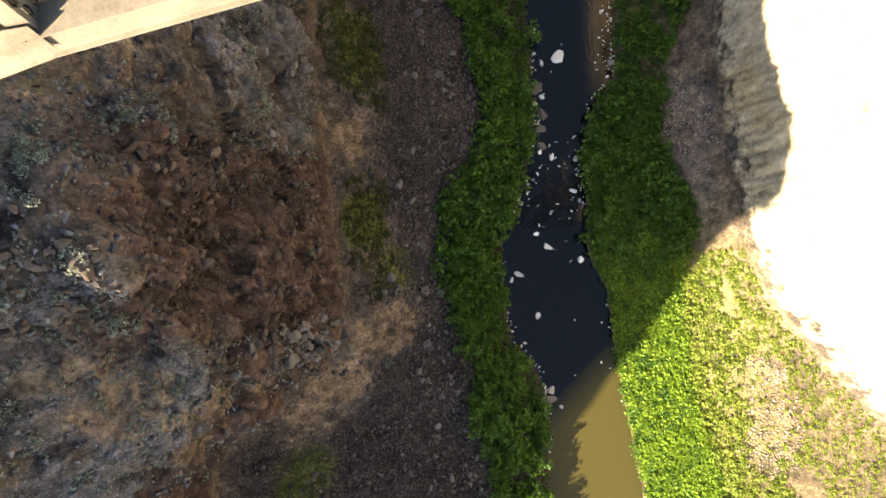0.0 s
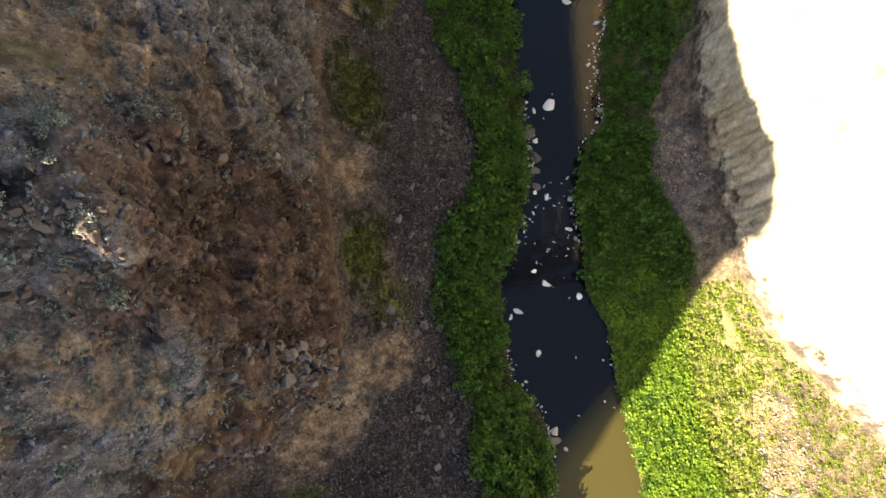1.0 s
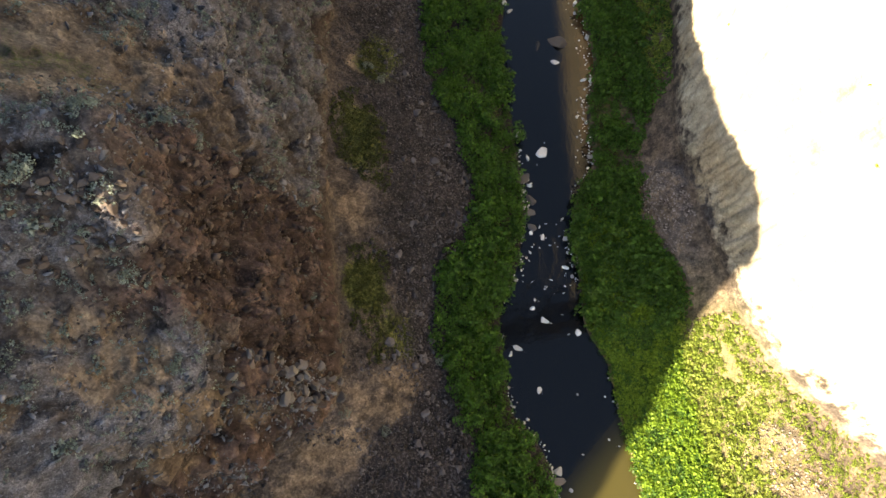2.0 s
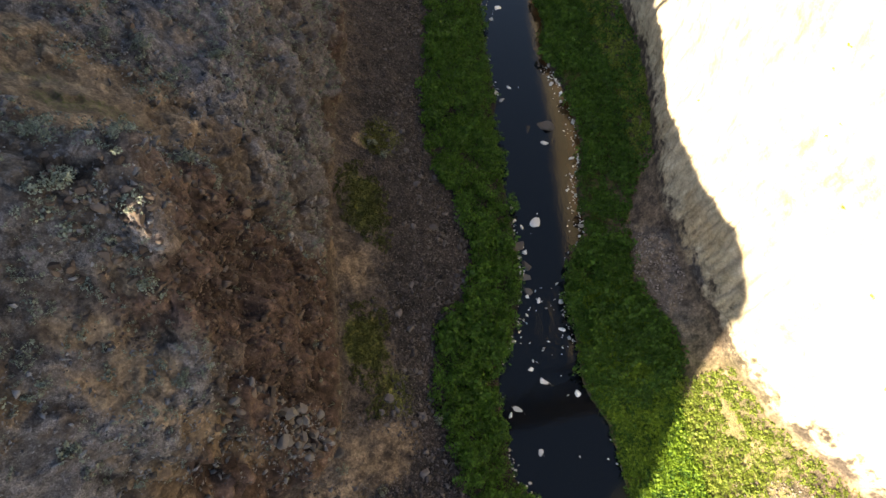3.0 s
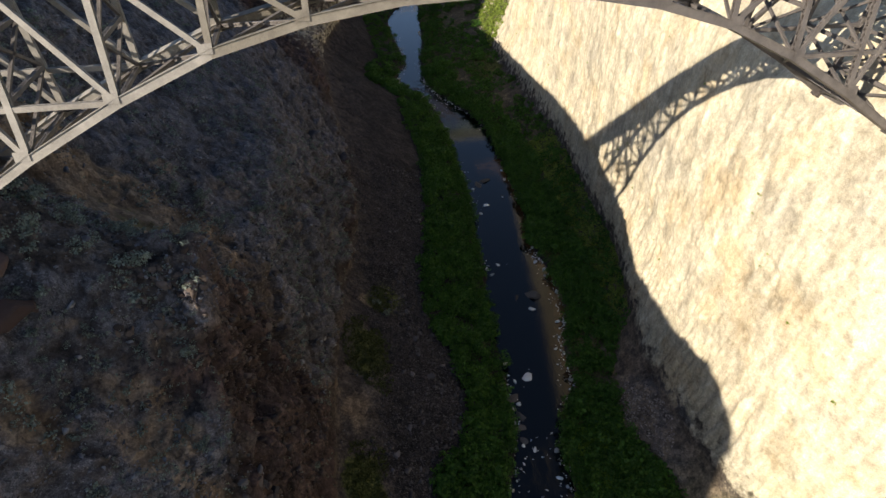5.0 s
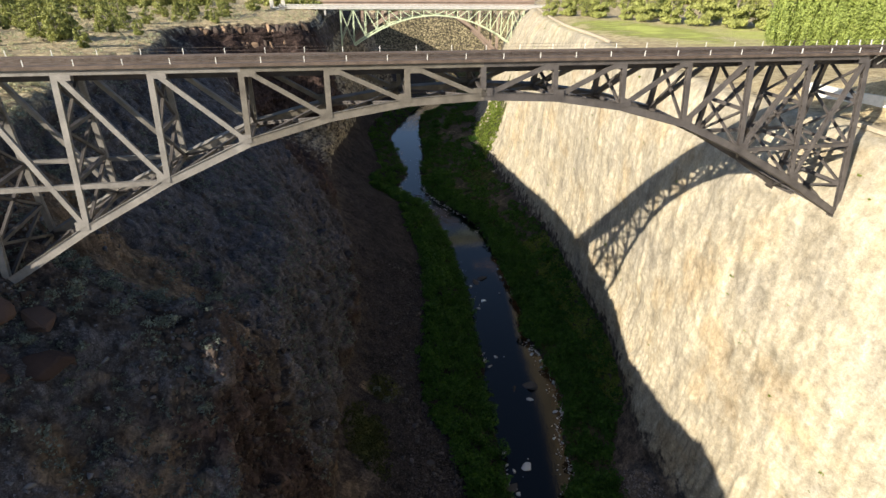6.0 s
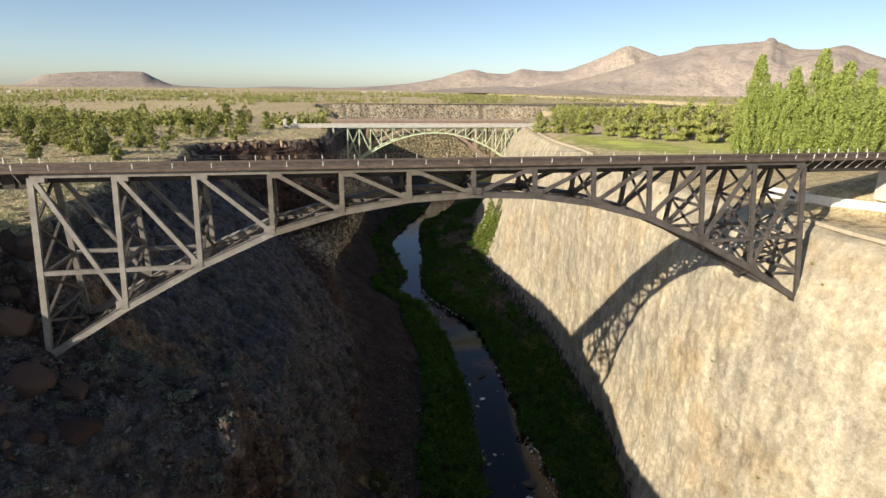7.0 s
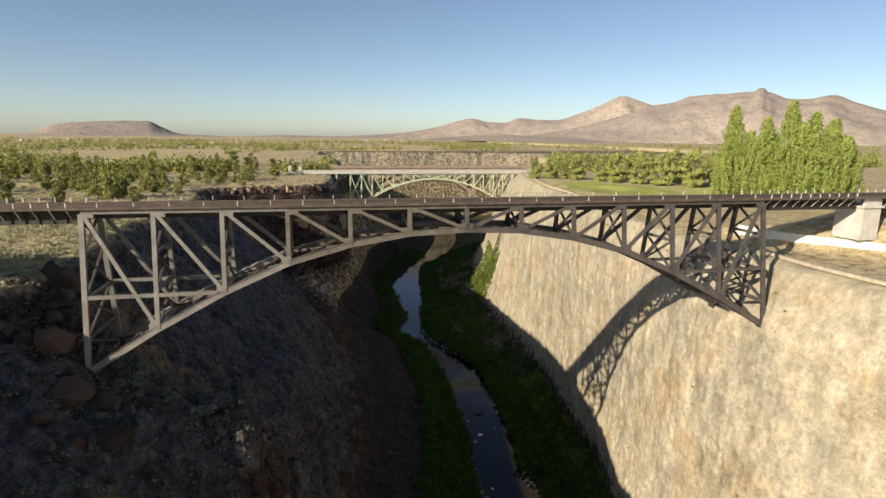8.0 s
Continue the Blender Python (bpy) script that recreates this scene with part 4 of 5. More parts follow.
def rock_form(seed, detail=1, flat=0.7, cut=6):
    """An angular stone about one metre across: the hull of a few random corners."""
    bm = bmesh.new()
    r = random.Random(seed)
    sx, sy = r.uniform(0.8, 1.25), r.uniform(0.65, 1.0)
    for _ in range(7 + 4 * detail):
        d = Vector((r.gauss(0, 1), r.gauss(0, 1), r.gauss(0, 1))).normalized() * r.uniform(0.42, 0.56)
        d.z = max(-0.3, min(0.36, d.z))
        bm.verts.new((d.x * sx, d.y * sy, d.z * flat))
    hull = bmesh.ops.convex_hull(bm, input=bm.verts)
    bmesh.ops.delete(bm, geom=list(dict.fromkeys(v for v in hull["geom_interior"] + hull["geom_unused"] if isinstance(v, bmesh.types.BMVert))), context='VERTS')
    if detail > 1:
        bmesh.ops.bevel(bm, geom=bm.edges, offset=0.03, segments=1, affect='EDGES')
    return bm


def form_of(bm):
    bmesh.ops.triangulate(bm, faces=bm.faces)
    bm.verts.index_update()
    out = np.array([v.co for v in bm.verts]), np.array([[v.index for v in f.verts] for f in bm.faces])
    bm.free()
    return out


def leaves(centres, outward, size, seed, flat=0.35):
    """Small leaf-clump quads at the given places, facing roughly outward."""
    r = np.random.default_rng(seed)
    n = len(centres)
    d = outward + r.normal(0, 0.55, (n, 3))
    d /= np.linalg.norm(d, axis=1, keepdims=True) + 1e-9
    a = np.cross(d, r.normal(0, 1, (n, 3)))
    a /= np.linalg.norm(a, axis=1, keepdims=True) + 1e-9
    b = np.cross(d, a)
    s = size * r.uniform(0.6, 1.3, (n, 1))
    k = r.uniform(0.55, 1.0, (n, 1))
    bend = d * s * flat
    v = np.stack([centres - a * s, centres - b * s * k + bend * 0.3, centres + a * s * 0.9, centres + b * s * k - bend], 1).reshape(-1, 3)
    return v, np.arange(4 * n).reshape(n, 4)


def puff(n, lumps, seed, size, squash=1.0):
    """Leaves over the skins of several lumps (x, y, z, radius): an uneven crown with gaps."""
    r = np.random.default_rng(seed)
    l = np.array(lumps, float)
    k = r.choice(len(l), n, p=l[:, 3] ** 2 / (l[:, 3] ** 2).sum())
    d = r.normal(0, 1, (n, 3))
    d[:, 2] = np.where(d[:, 2] < -0.3, -d[:, 2] * 0.6, d[:, 2])
    d /= np.linalg.norm(d, axis=1, keepdims=True)
    c = l[k, :3] + d * l[k, 3:4] * r.uniform(0.55, 1.08, (n, 1)) * np.array([1, 1, squash])
    return leaves(c, d, size, seed + 1)


def lumps_of(seed, n, spread, height, rad):
    r = random.Random(seed)
    return [(r.uniform(-spread, spread), r.uniform(-spread, spread), r.uniform(0.25, 1) * height, r.uniform(0.6, 1.1) * rad) for _ in range(n)]


ROCKS = [form_of(rock_form(i, 0)) for i in range(14)]
FINE_ROCKS = [form_of(rock_form(40 + i, 2, 0.75, 9)) for i in range(6)]
SHRUBS = [puff(62, lumps_of(i, 7, 1.0, 1.3, 0.75), i, 0.235) for i in range(7)]
TUFTS = [puff(34, lumps_of(60 + i, 4, 0.42, 0.5, 0.36), i, 0.15) for i in range(5)]

SAGE_TUFTS = [puff(58, lumps_of(70 + i, 5, 0.42, 0.5, 0.32), 70 + i, 0.09) for i in range(5)]

# ---- growth and stones in the canyon ----
inside = lambda o, x, y, rx, ry: ((o[:, 0] - x) / rx) ** 2 + ((o[:, 1] - y) / ry) ** 2 + 2.6 * fbm(o * 0.3, 3, 55) < 1
lump = lambda o, s, seed: fbm(o * s, 3, seed)
o = np.concatenate([scatter(PL, COLS_L, 1, 3, -76, 150, 3000), scatter(PL, COLS_L, 1, 3, 150, 420, 900)])
o = o[(rng.random(len(o)) < 0.93)]
swarm("bank_shrubs", SHRUBS, o - (0, 0, 0.2), np.clip(0.95 + 2.4 * lump(o, 0.16, 70), 0.45, 1.8)[:, None] * rng.uniform(0.7, 1.25, (len(o), 1)), SHRUB, "dense green willow scrub along the river bank", "shrubs")
o = np.concatenate([scatter(PR, COLS_R, 1, 3, -76, 150, 3300), scatter(PR, COLS_R, 1, 3, -76, -14, 1500), scatter(PR, COLS_R, 1, 3, 150, 420, 1000)])
low_ = np.clip((o[:, 1] + 22) / 12, 0, 1)
swarm("bank_shrubs", SHRUBS, o - (0, 0, 0.2), (np.clip(0.9 + 2.4 * lump(o, 0.16, 71), 0.4, 1.7) * low_ + 0.75 * (1 - low_))[:, None] * rng.uniform(0.7, 1.25, (len(o), 1)) * np.stack([np.ones_like(low_)] * 2 + [0.6 + 0.4 * low_], 1), SHRUB, "dense green willow scrub along the far bank", "shrubs")
# lighter willow tufts that paint the sunlit look of the right bank
o = scatter(PR, COLS_R, 1, 3, -76, 8, 3200)
swarm("sunlit_bank_willow", TUFTS, o, rng.uniform(0.9, 1.7, (len(o), 1)) * np.array([[1, 1, 0.9]]), LIT_WILLOW, "bright yellow-green willow tufts with sunlight in their leaf colour", "reeds")
for P_, C_, n_ in ((PL, COLS_L, 420), (PR, COLS_R, 420)):
    o = scatter(P_, C_, 1, 3, -76, 220, n_, (lambda o: o[:, 1] > -16) if P_ is PR else None)
    swarm("tall_shrubs", [puff(230, lumps_of(800 + i, 9, 0.95, 1.5, 0.62), 800 + i, 0.15) for i in range(5)], o - (0, 0, 0.2), rng.uniform(1.2, 2.1, (len(o), 1)), SHRUB, "taller green willows rising above the bank scrub", "shrubs")
o = scatter(PR, COLS_R, 3, 4, 30, 420, 1500, lambda o: fbm(o * 0.09, 3, 34) > -0.05)
swarm("bank_shrubs", SHRUBS, o - (0, 0, 0.2), rng.uniform(0.7, 1.6, (len(o), 1)), SHRUB, "green scrub at the foot of the canyon wall", "shrubs")
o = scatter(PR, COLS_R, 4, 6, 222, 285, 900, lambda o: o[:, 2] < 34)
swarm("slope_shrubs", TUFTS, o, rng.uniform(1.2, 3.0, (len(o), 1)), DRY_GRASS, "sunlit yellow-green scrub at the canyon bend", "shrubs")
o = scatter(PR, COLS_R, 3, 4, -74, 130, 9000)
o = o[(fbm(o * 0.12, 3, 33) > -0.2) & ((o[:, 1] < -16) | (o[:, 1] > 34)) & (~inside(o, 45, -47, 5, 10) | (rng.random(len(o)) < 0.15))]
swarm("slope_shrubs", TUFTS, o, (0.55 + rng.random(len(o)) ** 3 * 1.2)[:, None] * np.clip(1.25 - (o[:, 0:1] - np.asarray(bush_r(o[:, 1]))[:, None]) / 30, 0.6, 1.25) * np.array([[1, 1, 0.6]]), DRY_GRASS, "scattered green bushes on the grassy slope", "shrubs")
bare = lambda o: (((o[:, 0] + 18) / 4) ** 2 + ((o[:, 1] + 3) / 11) ** 2 > 1) & (((o[:, 0] + 14.5) / 4) ** 2 + ((o[:, 1] - 28) / 8) ** 2 > 1)
bare2 = lambda o: bare(o) & (((o[:, 0] + 17) / 4) ** 2 + ((o[:, 1] - 14) / 6) ** 2 > 1) & (((o[:, 0] + 30) / 7) ** 2 + ((o[:, 1] + 28) / 4) ** 2 > 1) & (((o[:, 0] + 20) / 7) ** 2 + ((o[:, 1] + 19) / 3.5) ** 2 > 1)
o = scatter(PL, COLS_L, 3, 4, -62, 110, 24000, bare2)
sz = np.minimum(0.28 + rng.pareto(2.4, len(o)) * 0.27, 1.7) * np.clip(1.2 - (o[:, 2] - 5) / 14, 0.55, 1.3)
swarm("talus_stones", ROCKS, o + (0, 0, 0.05), sz[:, None] * rng.uniform(0.8, 1.2, (len(o), 3)), TALUS, "grey broken talus stones below the cliff", "stones")
red = lambda o: (o[:, 1] > -13) & (o[:, 1] < 9) & (o[:, 2] < 61)
o = scatter(PL, COLS_L, 5, 8, -14, 12, 9000, red)
swarm("slope_stones", ROCKS, o, np.minimum(0.22 + rng.pareto(2.3, len(o)) * 0.24, 1.4)[:, None] * rng.uniform(0.8, 1.2, (len(o), 3)), BASALT, "brown basalt fragments on the red cliff", "stones")
soily = lambda o: (fbm(o * 0.17, 3, 91) > rng.random(len(o)) * 0.3 - 0.17) & (((o[:, 0] + 44) / 11) ** 2 + ((o[:, 1] - 15.5) / 6.5) ** 2 > rng.random(len(o)) + 0.3) & (((o[:, 0] + 37) / 4.5) ** 2 + ((o[:, 1] + 16) / 2.6) ** 2 > rng.random(len(o)) * 1.3)
o = np.concatenate([scatter(PL, COLS_L, 5, 10, -34, 46, 36000), scatter(PL, COLS_L, 5, 10, 46, 100, 5000)])
o = o[~red(o) & soily(o)]
swarm("slope_stones", ROCKS, o, np.minimum(0.3 + rng.pareto(2.6, len(o)) * 0.26, 1.3)[:, None] * rng.uniform(0.7, 1.3, (len(o), 3)), GREY_STONE, "lichened grey stones strewn over the canyon slope", "stones")
o = scatter(PR, COLS_R, 3, 4, -70, 60, 8000, lambda o: inside(o, 45, -47, 6, 12) | inside(o, 40, -38, 3, 6) | (((o[:, 0] - 41) / 4) ** 2 + ((o[:, 1] - 6) / 9) ** 2 < 1))
swarm("talus_stones", ROCKS, o, rng.uniform(0.25, 0.9, (len(o), 1)) * rng.uniform(0.8, 1.2, (len(o), 3)), SCREE, "pinkish broken stones on the grassy slope", "stones")
o = np.concatenate([scatter(PL, COLS_L, 7, 11, -40, 100, 6000), scatter(PL, COLS_L, 5, 7, 9, 90, 3000), scatter(PL, COLS_L, 5, 7, -60, 9, 350), scatter(PL, COLS_L, 4, 5, -60, 100, 120)])
o = o[(fbm(o * 0.14, 3, 90) > -0.06) & (((o[:, 0] + 44) / 11) ** 2 + ((o[:, 1] - 15.5) / 6.5) ** 2 > rng.random(len(o)) + 0.4)]
swarm("sagebrush", SAGE_TUFTS, o, np.minimum(0.45 + rng.pareto(2.5, len(o)) * 0.4, 1.9)[:, None], SAGE, "grey-green sagebrush on the canyon slope", "sagebrush")
o = scatter(PL, COLS_L, 3, 5, -20, 52, 9000, lambda o: inside(o, -17, -2, 3.8, 10) | inside(o, -14.3, 28, 4.2, 9) | inside(o, -9, 45, 3, 4) | inside(o, -12, 20, 2, 4))
swarm("pocket_grass", TUFTS, o - (0, 0, 0.1), rng.uniform(0.25, 0.85, (len(o), 1)), POCKET_GRASS, "rough green grass in pockets below the cliff", "grass")
o = scatter(PL, COLS_L, 11, 14, -40, 330, 4200)
swarm("sagebrush", SAGE_TUFTS, o, rng.uniform(0.8, 2.2, (len(o), 1)), RIM_SAGE, "grey-green sagebrush on the dry plateau", "sagebrush")
o = scatter(PL, COLS_L, 11, 13, -20, 60, 1800)
swarm("sagebrush", SAGE_TUFTS, o, rng.uniform(0.7, 1.9, (len(o), 1)), RIM_SAGE, "dense grey-green sagebrush beside the railway", "sagebrush")
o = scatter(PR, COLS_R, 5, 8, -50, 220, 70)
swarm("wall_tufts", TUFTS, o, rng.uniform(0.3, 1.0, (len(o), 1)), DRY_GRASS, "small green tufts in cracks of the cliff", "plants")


def stone(name, x, y, z, size, seed, material, label, group, flat=0.7, detail=2):
    me = bpy.data.meshes.new(name)
    bm = rock_form(seed, detail, flat, 9)
    bm.to_mesh(me)
    bm.free()
    me.materials.append(material)
    ob = new(name, me)
    ob.location = (x, y, z)
    ob.scale = size if isinstance(size, tuple) else (size,) * 3
    ob.rotation_euler = (0, 0, seed * 1.7)
    return tagged(ob, label, "rock", group)


# river boulders: the large ones first
for j, (x, y, s, f) in enumerate([(22.6, 25, 2.7, 0.5), (13.8, -10.1, 1.7, 0.6), (12, -7.5, 1.3, 0.6), (33, 51.6, 3.1, 0.8), (28, 51.3, 1.7, 0.8), (31.2, 46.3, 1.4, 0.7), (9.6, -22.3, 1.0, 0.6), (9.7, -36.5, 1.8, 0.4),
                                  (19.4, -13.4, 1.3, 0.6), (35.4, 113, 4.6, 0.5), (33.2, 110, 2.6, 0.6), (16.9, 19.9, 3.2, 0.55), (17.2, 14.8, 2.6, 0.5), (16.5, 11.8, 2.2, 0.5), (16.2, 9.0, 2.0, 0.6), (18.8, 30.2, 1.3, 0.6),
                                  (7.4, -14.1, 1.4, 0.6), (6.0, -14.9, 1.0, 0.6), (20.5, -0.5, 1.0, 0.6), (17.8, 6.4, 1.0, 0.5), (8.0, -37.8, 3.0, 0.5), (6.8, -40.0, 2.4, 0.5), (32.4, 97, 1.7, 0.6), (29.5, 93, 1.9, 0.5), (24.4, 62, 1.2, 0.6), (27.5, 66, 1.1, 0.6)]):
    stone("river_rock", x, y, -0.05 * s, (1.5 * s, 1.25 * s, 1.1 * s), 100 + j, OUTCROP if j in (3, 4, 9, 10, 11, 12, 13, 14, 20, 21) else STONE, "dark grey boulder at the water's edge" if j in (3, 4, 9, 10, 11, 12, 13, 14, 20, 21) else "pale grey boulder standing in the shallow river", "boulders in the river", f + 0.15)
o = []
for y in np.arange(-60, 300, 0.28):
    e = rng.random()
    k = 1.0 + 0.7 * np.exp(-((y - 0) / 12) ** 2) + 1.2 * np.exp(-((y - 75) / 22) ** 2) + 0.8 * np.exp(-((y - 185) / 20) ** 2)
    k *= 1.7 * float(np.clip(0.35 + 4 * fbm(np.array([[y * 0.13, 3.0, 0]]), 3, 64)[0], 0, 1.3))
    if e < 0.42 * k:
        o.append((float(river_l(y)) + abs(rng.normal(0.2, 1.1)), y, 0))
    if e > 1 - 0.36 * k * (0.1 if y < -18 else 0.7 if y < 20 else 1):
        o.append((float(river_r(y)) - abs(rng.normal(0.2, 1.3)), y, 0))
    if 20 < y < 72 and rng.random() < 0.75:
        o.append((float(river_r(y)) - 0.3 - abs(rng.normal(0.0, 1.5)), y, 0))
    if rng.random() < 0.03 * k:
        o.append((float(river_l(y) + (river_r(y) - river_l(y)) * rng.random()), y, 0))
o = np.array(o)
swarm("river_stones", FINE_ROCKS, o, np.minimum(0.35 + rng.pareto(2.6, len(o)) * 0.4, 1.7)[:, None] * rng.uniform(0.8, 1.2, (len(o), 3)), STONE, "small pale stones along the water's edge", "stones")
# foam where the river breaks over stones
FOAM = simple("river_foam", (0.3, 0.31, 0.32), (0.75, 0.77, 0.78), 2.0, 0.7, 0, 0.4, 0.05)
o = np.array([(float(river_l(y) + (river_r(y) - river_l(y)) * rng.uniform(0.15, 0.85)), y, 0.05) for y in np.concatenate([rng.normal(1, 6, 30), rng.normal(190, 10, 40), rng.normal(345, 12, 40)])])
swarm("river_foam", ROCKS, o, rng.uniform(0.3, 0.9, (len(o), 1)) * np.array([[0.5, 1.7, 0.10]]), FOAM, "broken white water over shallow stones", "foam")


def ground_z(x, y):
    """Height of the plateau at a place, on whichever side it lies."""
    r = int(np.argmin(np.abs(YS - y)))
    if x < float(rim_l(y)):
        c = slice(COLS_L[11], None)
        xs, zs = PL[r, c, 0][::-1], PL[r, c, 2][::-1]
    else:
        c = slice(COLS_R[8], None)
        xs, zs = PR[r, c, 0], PR[r, c, 2]
    return float(np.interp(x, xs, zs))


def slope_z(P, x, y):
    """Height of a sheet near (x, y): the highest of its nearest points."""
    r = int(np.argmin(np.abs(YS - y)))
    d = np.abs(P[r, :, 0] - x)
    return float(P[r, int(np.argmin(d)), 2])


# blocks of basalt on the brow, the outcrop and the near slope
for j, (x, y, n, spread, s0, s1) in enumerate([(-58, -3, 8, 4.0, 2.0, 4.0), (-60, 9, 7, 4.0, 2.5, 5.0)]):
    for i in range(n):
        px, py = x + rng.normal(0, spread * 0.6), y + rng.normal(0, spread)
        s = float(rng.uniform(s0, s1))
        stone("basalt_block", px, py, slope_z(PL, px, py) - 0.08 * s, (s, s * 0.85, s * rng.uniform(0.9, 1.5)), 300 + 20 * j + i, BASALT, "angular brown basalt block on the canyon slope", "basalt blocks", 0.9)
for j, (x, y, sx_, sy_, sz_) in enumerate([(-52.6, -7.9, 5.2, 4.6, 7.5), (-48.9, -6.2, 5.4, 4.4, 5.0), (-47.7, -10.3, 4.8, 3.8, 4.6), (-50.2, -12.9, 2.8, 2.6, 3.2), (-55.5, -2.8, 4.6, 4.0, 6.5), (-54.0, -11.8, 3.6, 3.2, 4.2), (-46.2, -8.0, 2.0, 1.8, 2.0), (-51.6, -15.2, 2.4, 2.0, 2.4)]):
    stone("boulder", x, y, slope_z(PL, x, y) + 0.1 * sz_, (sx_, sy_, sz_), 900 + j, BOULDER, "large reddish-brown boulder on the canyon brow", "boulders on the brow", 0.9)
for j, (a, b, y0, y1, n, s0, s1) in enumerate([(5, 7, -19.5, -13, 46, 0.8, 2.2), (7, 8, -9, 1, 90, 0.4, 1.5), (6, 7, -9, 8, 36, 0.5, 1.6), (6, 8, 10, 40, 30, 0.5, 1.5), (9, 11, -16, 12, 26, 0.8, 2.4)]):
    for i, q in enumerate(scatter(PL, COLS_L, a, b, y0, y1, n)):
        s = float(rng.uniform(s0, s1))
        stone("basalt_block", q[0], q[1], q[2] + 0.05 * s, (s, s * 0.8, s * float(rng.uniform(0.8, 1.5))), 1000 + 60 * j + i, BASALT, "angular brown basalt block on the canyon slope", "basalt blocks", 0.9)
for j in range(26):
    y = float(rng.uniform(-45, 45))
    x = float(bush_l(y)) - float(rng.uniform(0.5, 12))
    s = float(rng.uniform(1.0, 2.2))
    stone("talus_block", x, y, slope_z(PL, x, y) + 0.1 * s, s, 600 + j, TALUS, "large grey stone among smaller talus", "talus blocks", 0.7)
# tall columns of the brow beside the bridge's end, and the jumbled outcrop at the cliff's foot
for j in range(11):
    y = -25.0 + 1.9 * j
    x = float(rim_l(y)) + 1.4 + 0.9 * math.sin(j * 2.3)
    h = 9.0 + 3.5 * math.sin(j * 1.7)
    stone("basalt_stack", x, y, 84.2 - 0.31 * h, (4.4, 3.6, h), 1500 + j, COLUMN, "tall orange-brown basalt stack on the canyon brow", "basalt stacks", 0.95, 3)
for j in range(60):
    y = float(rng.uniform(201, 229))
    for c_, zc, h0 in ((rim_l, 77.0, 8.0), (upper_l, 70.5, 9.0)):
        x = float(c_(y)) + float(rng.normal(0, 1.0))
        h = float(rng.uniform(0.7, 1.25)) * h0
        stone("cliff_block", x, y, zc - 0.1 * h, (float(rng.uniform(3, 6)), float(rng.uniform(2.5, 5)), h), 1800 + 2 * j + (zc > 75), COLUMN if rng.random() < 0.45 else BASALT, "reddish-brown basalt block in the cliff beyond the bridge", "blocks of the far brow", 0.95, 2)
for j in range(54):
    a, r_ = float(rng.uniform(0, 6.28)), float(rng.random()) ** 0.6
    x, y = -27.2 + 3.6 * r_ * math.cos(a), -16.2 + 3.0 * r_ * math.sin(a)
    s = float(rng.uniform(0.7, 2.3))
    stone("outcrop_block", x, y, slope_z(PL, x, y) + 0.1 * s, (s, s * 0.85, s * float(rng.uniform(0.8, 1.3))), 1600 + j, OUTCROP, "grey angular block in the outcrop at the cliff's foot", "outcrop blocks", 0.9)
# larger sage bushes near the path
for j, (x, y, s) in enumerate([(-37.8, -2.1, 2.6), (-42.2, -2.4, 2.4), (-47.3, -2.6, 3.4), (-48.3, 4.5, 4.4), (-49.6, -9.0, 2.6), (-34.4, -8.4, 2.5), (-33.4, -15.6, 2.1), (-49.7, -18.0, 2.4), (-33.6, 3.0, 2.0), (-36.2, 4.4, 2.5), (-40.0, 3.4, 2.8), (-44.4, 2.4, 3.0), (-31.0, 8.4, 2.6), (-33.2, 7.4, 2.0), (-41.3, 26.0, 2.8), (-30.2, 30.6, 2.6), (-20.6, 39.0, 2.4), (-37.0, 27.5, 2.6), (-34.0, 25.0, 2.2), (-10.5, 42.5, 2.4), (-8.5, 40.5, 2.2), (-24.0, -20.0, 1.8), (-18.5, -24.0, 1.6), (-7.5, -14.5, 1.8)]):
    v, f = puff(520, lumps_of(700 + j, 9, 0.42, 0.55, 0.24), 700 + j, 0.04)
    me = bpy.data.meshes.new("sage_bush")
    me.from_pydata((v * s).tolist(), [], f.tolist())
    me.materials.append(SAGE)
    b = new("sage_bush", me)
    b.location = (x, y, slope_z(PL, x, y) - 0.1)
    tagged(b, "pale grey-green sagebrush on the rocky brow", "bush", "sage bushes")


# ---- trees ----
def trunk_mesh(height, radius, limbs, seed, reach):
    r = random.Random(seed)
    bm = bmesh.new()

    def limb(a, b, r0, r1, n=6):
        d = (Vector(b) - Vector(a)).normalized()
        q = d.to_track_quat('Z', 'Y').to_matrix()
        rings = []
        for k in range(4):
            t = k / 3
            c = Vector(a).lerp(Vector(b), t) + Vector((r.gauss(0, 1), r.gauss(0, 1), 0)) * r0 * (0.5 if 0 < k < 3 else 0)
            rings.append([bm.verts.new(c + q @ Vector((math.cos(i * 2 * math.pi / n), math.sin(i * 2 * math.pi / n), 0)) * (r0 + (r1 - r0) * t)) for i in range(n)])
        for p, s in zip(rings[:-1], rings[1:]):
            for i in range(n):
                bm.faces.new((p[i], p[(i + 1) % n], s[(i + 1) % n], s[i]))
        bm.faces.new(rings[-1])
    limb((0, 0, -0.3), (r.gauss(0, 0.1), r.gauss(0, 0.1), height), radius, radius * 0.25)
    for _ in range(limbs):
        z = r.uniform(0.2, 0.8) * height
        a = r.uniform(0, 6.28)
        limb((0, 0, z), (math.cos(a) * reach, math.sin(a) * reach, z + reach * r.uniform(0.5, 1.2)), radius * 0.4, radius * 0.12, 5)
    return bm


